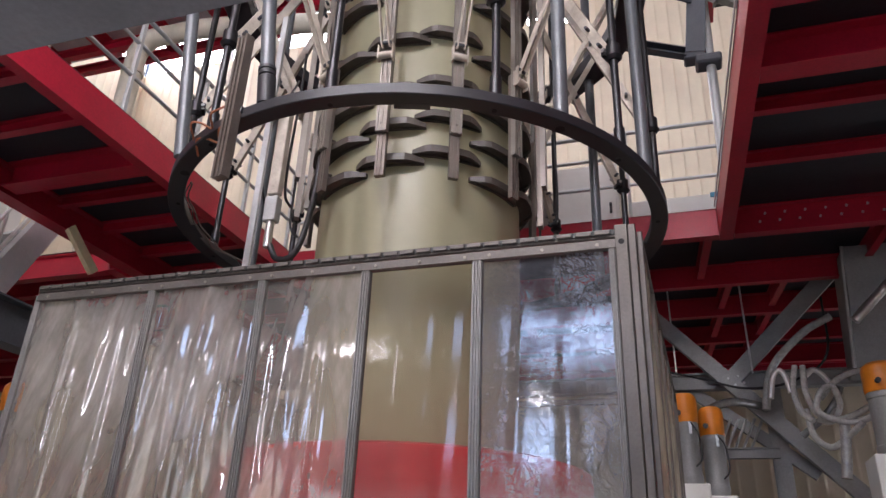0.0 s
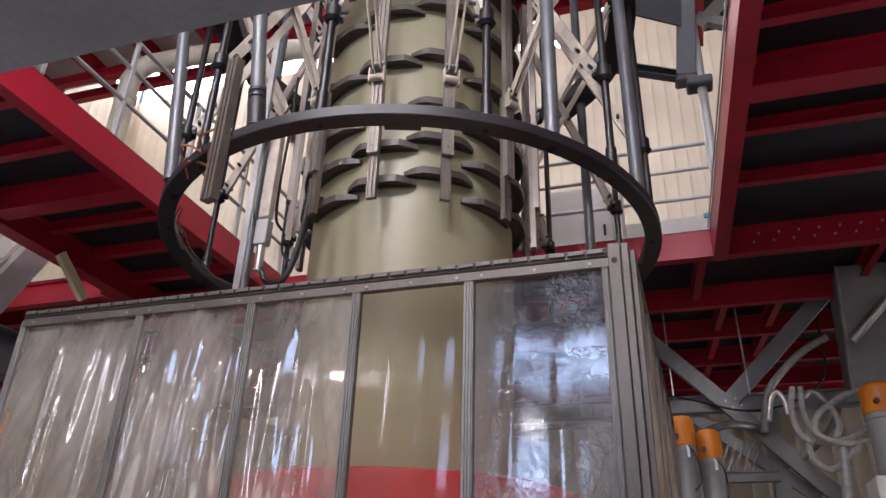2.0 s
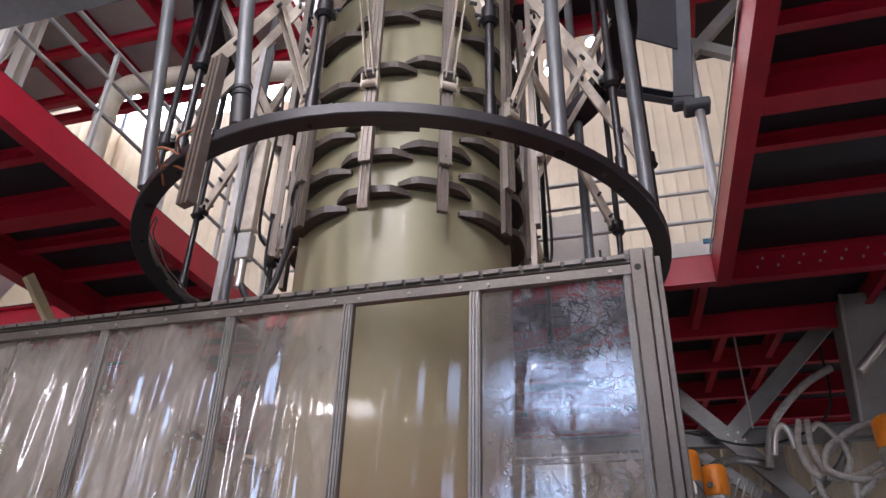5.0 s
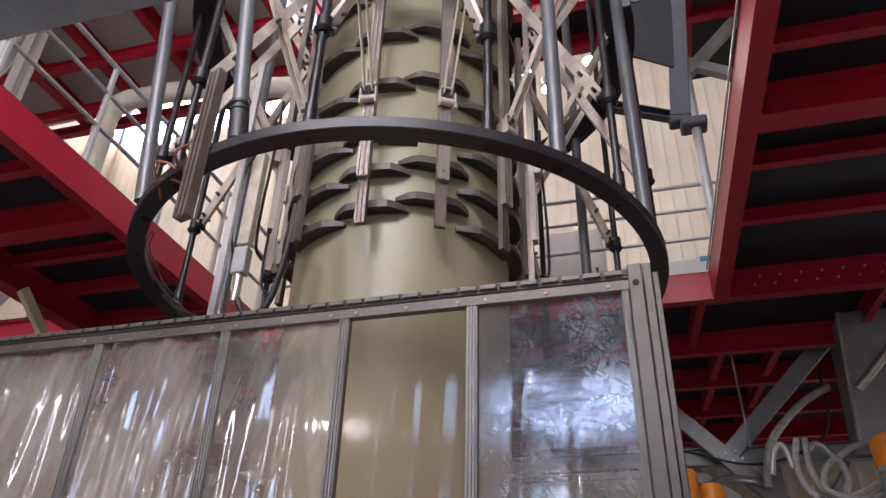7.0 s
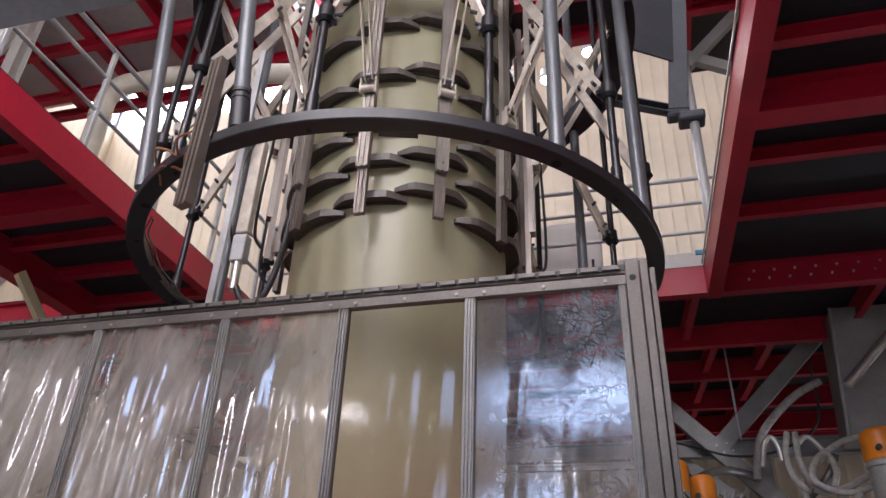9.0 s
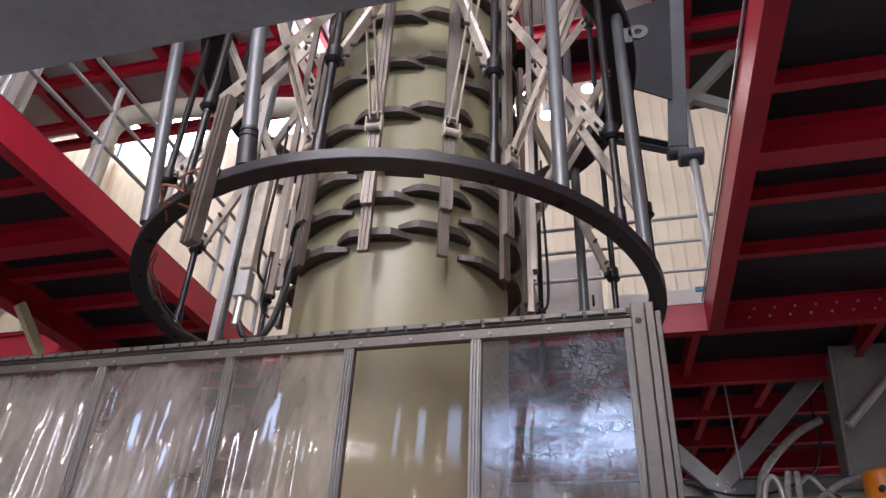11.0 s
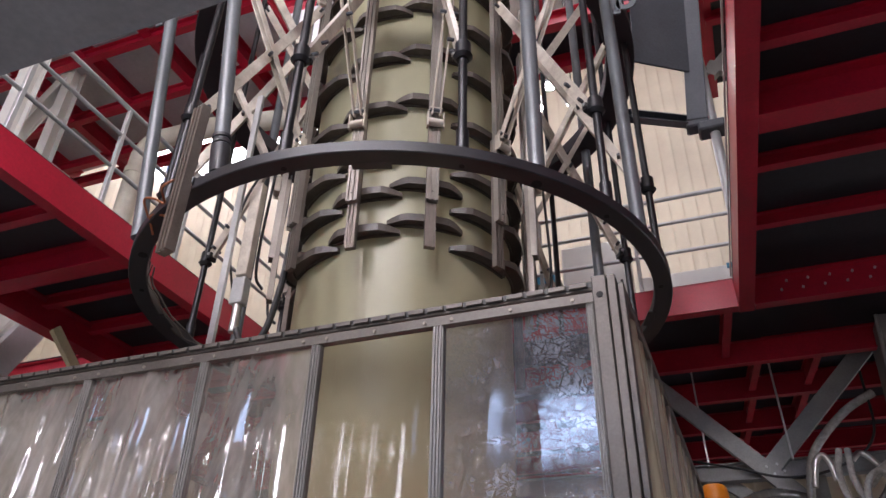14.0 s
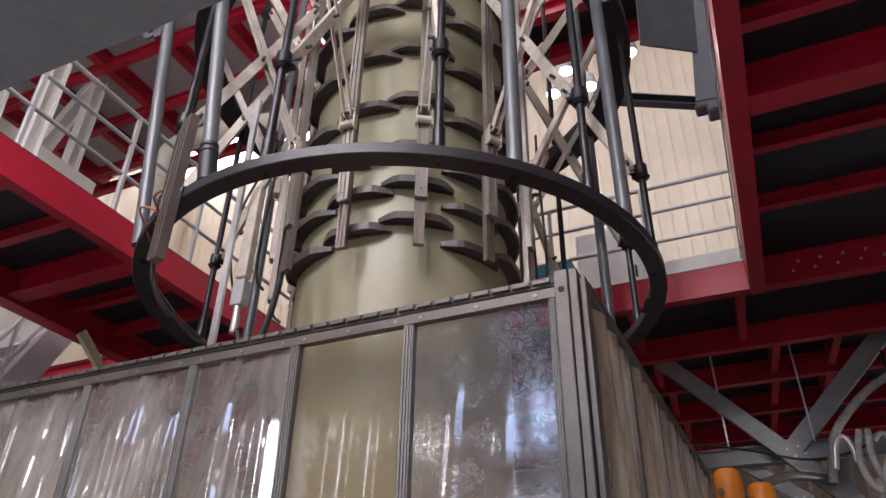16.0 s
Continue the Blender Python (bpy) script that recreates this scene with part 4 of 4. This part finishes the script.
tagged(mesh_object("cross_beam", prism(i_profile(0.14, 0.2), (-4.0, 9.65, 3.85), (4.5, 9.65, 3.85)), GREY), "grey steel cross beam", "beam")
tagged(mesh_object("cross_beam", prism(i_profile(0.1, 0.12), (0.2, 9.6, 2.98), (1.1, 9.6, 2.98)), GREY), "grey steel cross beam", "beam")
tagged(mesh_object("steel_column", prism(i_profile(0.18, 0.18), (1.12, 9.7, 0), (1.12, 9.7, 3.74), up=(0, 1, 0)), GREY), "grey steel column", "column")
tagged(mesh_object("steel_column", prism(i_profile(0.2, 0.2), (4.4, 9.5, 0), (4.4, 9.5, 4.85), up=(0, 1, 0)), GREY), "grey steel column", "column")


def loader(x, y, zc, r, label, foot):
    t = thing("material_loader", label, "loader", (x, y, 0), "material loaders")
    part("cap", lathe([(0.0, zc), (r * 0.72, zc), (r * 0.95, zc - 0.03), (r * 1.02, zc - 0.07), (r * 1.02, zc - 0.27), (r * 0.98, zc - 0.28)], 28), ORANGE, t, "orange motor cap")
    part("body", lathe([(r * 0.9, zc - 0.27), (r * 0.98, zc - 0.29), (r * 0.98, zc - 0.33), (r * 0.92, zc - 0.34), (r * 0.92, zc - 0.75), (r * 0.97, zc - 0.76), (r * 0.97, zc - 0.8), (r * 0.5, zc - 1.05), (r * 0.5, foot), (0, foot)], 28), GREY, t, "grey steel vessel")
    part("knob", rod((-r * 0.5, -r * 1.0, zc - 0.2), (-r * 0.5, -r * 1.25, zc - 0.2), 0.025, seg=10), CABLE, t)
    part("latch", box((r * 0.2, -r * 1.06, zc - 0.4), (r * 0.45, -r * 0.9, zc - 0.28), 0.004), LIGHT, t)
    part("lead", hose([(r * 0.3, -r, zc - 0.28), (r * 0.9, -r * 1.1, zc - 0.4), (r * 1.0, -r * 1.1, zc - 0.62), (r * 0.5, -r * 1.05, zc - 0.7)], 0.008, 6, 6), CABLE, t)
    part("hopper", box((-r * 1.4, -r * 1.3, foot - 0.0), (r * 1.4, r * 1.3, zc - 0.85), 0.01), WHITE, t, "pale grey control box")


loader(0.09, 7.65, 3.22, 0.115, "grey material loader with an orange cap", 0.0)
loader(0.33, 7.95, 3.15, 0.115, "shorter grey material loader with an orange cap", 0.0)
loader(1.86, 7.75, 3.47, 0.17, "large grey material loader with an orange cap", 0.0)
loader(-6.0, 5.6, 3.05, 0.12, "grey material loader with an orange cap by the stair", 0.0)

chute = thing("feed_chute", "grey sheet-metal chute under the deck", "chute", (2.15, 9.0, 0))
bm = bmesh.new()
lo = [bm.verts.new(p) for p in ((-0.27, -0.2, 3.7), (0.5, -0.2, 3.7), (0.5, 0.25, 3.7), (-0.27, 0.25, 3.7))]
hi = [bm.verts.new(p) for p in ((-0.18, -0.3, 5.1), (0.55, -0.3, 5.1), (0.55, 0.35, 5.1), (-0.18, 0.35, 5.1))]
for i in range(4):
    bm.faces.new((lo[i], lo[(i + 1) % 4], hi[(i + 1) % 4], hi[i]))
bm.faces.new(lo)
bm.faces.new(hi)
part("chute_body", bm, GREY, chute)
part("chute_edge", bar((-0.19, -0.31, 5.1), (-0.28, -0.21, 3.7), 0.03, 0.03), LIGHT, chute)
part("outlet", rod((0.2, 0, 3.7), (0.2, 0, 3.2), 0.14, seg=20), GREY, chute)
part("slide_pipe", rod((-0.25, -0.5, 4.15), (0.55, -0.6, 4.95), 0.05, seg=14), BRIGHT, chute, "shiny steel conveying pipe")

for pts, r, m, lab in (
        ([(1.81, 9.2, 4.45), (1.53, 9.2, 4.3), (1.25, 9.2, 4.05), (1.08, 9.2, 3.82), (1.0, 9.2, 3.52), (0.98, 9.2, 3.39)], 0.045, CLEARHOSE, "wide bent clear conveying hose"),
        ([(1.02, 8.95, 3.46), (1.07, 8.95, 3.69), (1.14, 8.95, 3.77), (1.2, 8.95, 3.7), (1.23, 8.95, 3.52)], 0.03, BRIGHT, "bent shiny conveying pipe"),
        ([(1.4, 8.9, 3.69), (1.48, 8.9, 3.75), (1.57, 8.9, 3.68), (1.66, 8.85, 3.49), (1.62, 8.7, 3.3), (1.5, 8.48, 3.13)], 0.03, BRIGHT, "bent shiny conveying pipe"),
        ([(1.29, 8.8, 3.77), (1.23, 8.72, 3.52), (1.25, 8.63, 3.26), (1.35, 8.55, 3.12)], 0.033, CLEARHOSE, "hanging cloudy clear plastic hose"),
        ([(1.38, 8.5, 3.13), (1.5, 8.48, 3.1), (1.6, 8.45, 3.26), (1.55, 8.43, 3.44), (1.43, 8.4, 3.38), (1.37, 8.38, 3.2), (1.48, 8.35, 3.1), (1.7, 8.33, 3.06), (1.97, 8.3, 3.16)], 0.033, CLEARHOSE, "loose coil of cloudy clear hose"),
        ([(1.36, 8.75, 3.75), (1.33, 8.62, 3.43), (1.41, 8.49, 3.16), (1.61, 8.36, 3.1), (1.84, 8.23, 3.2), (1.95, 8.1, 3.28)], 0.033, CLEARHOSE, "sagging cloudy clear plastic hose"),
        ([(1.45, 8.6, 3.36), (1.6, 8.5, 3.51), (1.75, 8.4, 3.57), (1.92, 8.3, 3.57), (2.07, 8.2, 3.52)], 0.033, CLEARHOSE, "cloudy clear plastic hose over the loader"),
        ([(1.24, 8.7, 3.0), (1.42, 8.67, 3.14), (1.58, 8.63, 3.31), (1.66, 8.6, 3.48)], 0.036, HOSE, "short clear grey conveying hose"),
        ([(1.31, 8.65, 3.26), (1.33, 8.56, 2.97), (1.46, 8.48, 2.84), (1.61, 8.39, 2.93), (1.75, 8.3, 3.05)], 0.033, CLEARHOSE, "sagging loop of cloudy clear hose"),
        ([(1.6, 8.4, 3.08), (1.57, 8.4, 2.8), (1.53, 8.4, 2.53)], 0.05, CLEARHOSE, "upright clear feed tube"),
        ([(-0.3, 9.25, 3.95), (0.3, 9.25, 3.8), (0.8, 9.25, 3.66), (1.3, 9.25, 3.72), (1.7, 9.2, 4.0), (1.75, 9.2, 4.7)], 0.014, CABLE, "thin black cable slung across the braces"),
        ([(0.19, 8.02, 3.0), (0.32, 8.3, 3.2), (0.6, 8.8, 3.4), (0.95, 9.3, 3.45), (1.1, 9.6, 3.4)], 0.045, HOSE, "pale hose along the braces")):
    tagged(mesh_object("conveying_hose", hose(pts, r, 12), m), lab, "hose")
for x in (0.05, 0.92):
    tagged(mesh_object("hanger", bar((x, 9.5, 3.9), (x - 0.02, 9.5, 5.16), 0.04, 0.02), LIGHT), "thin grey hanger strip under the deck", "hanger")
for k in range(5):
    tagged(mesh_object("tray_rung", rod((0.45 + 0.09 * k, 9.7, 3.05), (0.62 + 0.09 * k, 9.7, 3.4), 0.016, seg=8), LIGHT), "light grey rack bar", "rack bar", "rack bars")

# ---- cabinet and fittings on the north deck ----
cab = thing("white_cabinet", "white control cabinet on the north deck", "cabinet", (-0.85, 8.7, DECK_T))
part("body", box((-0.38, -0.2, 0), (0.42, 0.25, 1.28), 0.01), WHITE, cab)
part("door", box((-0.35, -0.215, 0.06), (0.39, -0.2, 1.22), 0.004), WHITE, cab)
part("handle", box((0.30, -0.235, 0.55), (0.33, -0.215, 0.7), 0.003), CABLE, cab)
cab2 = thing("machine_cover", "brown and blue machine housing on the deck", "machine", (-1.65, 8.7, DECK_T))
part("body", box((-0.3, -0.25, 0), (0.36, 0.25, 0.95), 0.02), BAR, cab2)
part("stripe", box((-0.3, -0.256, 0.80), (0.36, -0.25, 0.92), 0.0), BLUE, cab2, "blue stripe")
low = thing("low_duct", "long white duct on the north deck", "duct", (0.6, 8.4, DECK_T))
part("body", box((-0.9, -0.15, 0), (1.6, 0.15, 0.55), 0.01), WHITE, low)
part("end_cap", box((0.02, -0.17, 0.50), (0.22, -0.152, 0.56), 0.003), BLUE, low, "blue clip")

# ---- loose fittings on the cage ----
hang = thing("hanging_profile", "short grooved aluminium profile hung on the ring", "profile", (CX + polar(-106.5, 1.83, 0).x, CY + polar(-106.5, 1.83, 0).y, 3.5), rz=-16)
part("profile", prism([(-0.045, -0.03), (-0.045, 0.03), (-0.025, 0.03), (-0.025, 0.018), (-0.008, 0.018), (-0.008, 0.03), (0.008, 0.03), (0.008, 0.018), (0.025, 0.018), (0.025, 0.03), (0.045, 0.03), (0.045, -0.03)], (0, -0.09, 0), (0, -0.09, 1.02), up=(0, -1, 0)), BAR, hang)
part("strap", box((-0.05, -0.07, 0.45), (0.05, 0.0, 0.5), 0.004), ROD, hang)


def ring_wire(a0, a1, r, z, n, rad, m, label, wob=0.02):
    pts = [Vector((CX, CY, 0)) + polar(a0 + (a1 - a0) * i / n, r + wob * math.sin(i * 2.1), z + wob * math.cos(i * 1.7)) for i in range(n + 1)]
    tagged(mesh_object("wire", hose(pts, rad, 6, 5), m), label, "wire")


ring_wire(-140, -200, 1.74, RING_Z + 0.03, 10, 0.006, HOSE, "pale thin cable along the ring")
ring_wire(-138, -205, 1.75, RING_Z + 0.0, 12, 0.005, HOSE, "pale thin cable along the ring", 0.03)
ring_wire(-108, -122, 1.86, RING_Z - 0.02, 5, 0.008, RUST, "rusty orange wire wound on the ring", 0.035)
ring_wire(-109, -121, 1.92, RING_Z + 0.06, 5, 0.007, RUST, "rusty orange wire wound on the ring", 0.04)
# actuator and air hoses by the guide bars
AP = polar(-136, 1.17, 3.76)
act = part("actuator", box(AP + Vector((-0.05, -0.04, 0)), AP + Vector((0.05, 0.04, 0.2)), 0.006), LIGHT, cage, "pale linear actuator with hoses")
part("cylinder", box(AP + Vector((-0.045, -0.035, 0.22)), AP + Vector((0.045, 0.035, 1.0)), 0.006), CREAM, act)
part("piston", rod(AP + Vector((0, 0, -0.2)), AP, 0.03, seg=12), BRIGHT, act)
part("air_hose", hose([AP + Vector(v) for v in ((0.02, 0, -0.18), (0.1, 0, -0.3), (0.24, 0, -0.25), (0.32, 0, 0.1), (0.34, 0.0, 0.5))], 0.022, 10), CABLE, act)
part("air_hose", hose([AP + Vector(v) for v in ((-0.06, 0, 0.1), (-0.1, -0.05, 0.4), (-0.05, -0.08, 0.8), (0.1, -0.05, 1.2))], 0.009, 8), CABLE, act)
part("flat_rail", box((-2.71 - CX - 0.025, 4.2 - CY - 0.015, 3.3), (-2.71 - CX + 0.025, 4.2 - CY + 0.015, 5.6), 0.003), LIGHT, cage, "pale grey flat rail")
for k, a in enumerate(RODS):
    if k not in (3, 4, 9, 10):
        continue
    c = Vector((0, 0, 0))
    pts = [c + polar(a + 4, 1.02, 3.98), c + polar(a + 6, 1.08, 4.06), c + polar(a + 6.4, 1.09, 4.35), c + polar(a + 6.2, 1.08, 4.7), c + polar(a + 5.6, 1.07, 5.0), c + polar(a + 5.6, 1.07, 5.4)]
    part("air_line", hose(pts, 0.011, 8), CABLE, cage, "black air line")

# ---- lamps under the roof and over the aisle behind the camera, and added fill lamps ----
def high_bay(x, y, z, s=0.5):
    lamp = thing("high_bay_lamp", "white high-bay lamp hanging under the roof", "lamp", (x, y, z), "high-bay lamps")
    part("housing", lathe([(0.0, 0.24), (0.12, 0.24), (0.14, 0.1), (s / 2, 0.02), (s / 2, 0.0), (s / 2 - 0.02, 0.005)], 32), GREY, lamp)
    part("diffuser", rod((0, 0, 0.004), (0, 0, 0.016), s / 2 - 0.02, seg=32), LED, lamp)
    part("cord", rod((0, 0, 0.24), (0, 0, TOP - z), 0.01, seg=8), CABLE, lamp)


for x, y, z in ((-4.6, -4.4, 5.0), (-2.0, -4.6, 4.1), (0.2, -4.2, 5.4), (2.6, -4.4, 4.6), (-7.2, -4.0, 5.2), (-3.0, 0.4, 9.9), (2.6, 1.0, 9.9), (-1.62, 10.8, 11.6), (-0.43, 10.8, 11.58), (-1.22, 10.8, 11.05), (-1.9, 10.8, 11.12), (-9.5, 11.0, 15.0)):
    high_bay(x, y, z, 0.28 if y == 10.8 else 0.34)
for x in (-3.4, -1.5, 0.4):
    area_lamp("strip_light", (x, -2.2, 8.2), (x, 2.0, 2.5), 0.28, 1.5, 220, (1.0, 0.98, 0.95))
# broad unseen area lamp added for general light from above
area_lamp("overhead_fill", (-1.8, 5.0, 17.2), (-1.8, 5.0, 0), 8.0, 7.0, 1150, (0.97, 0.98, 1.0))
# unseen broad lamp added low in the south to brighten the deck undersides
area_lamp("underside_fill", (-0.75, -5.7, 1.5), (-0.75, 0.0, 2.6), 11.0, 2.7, 55, (0.93, 0.97, 1.0))
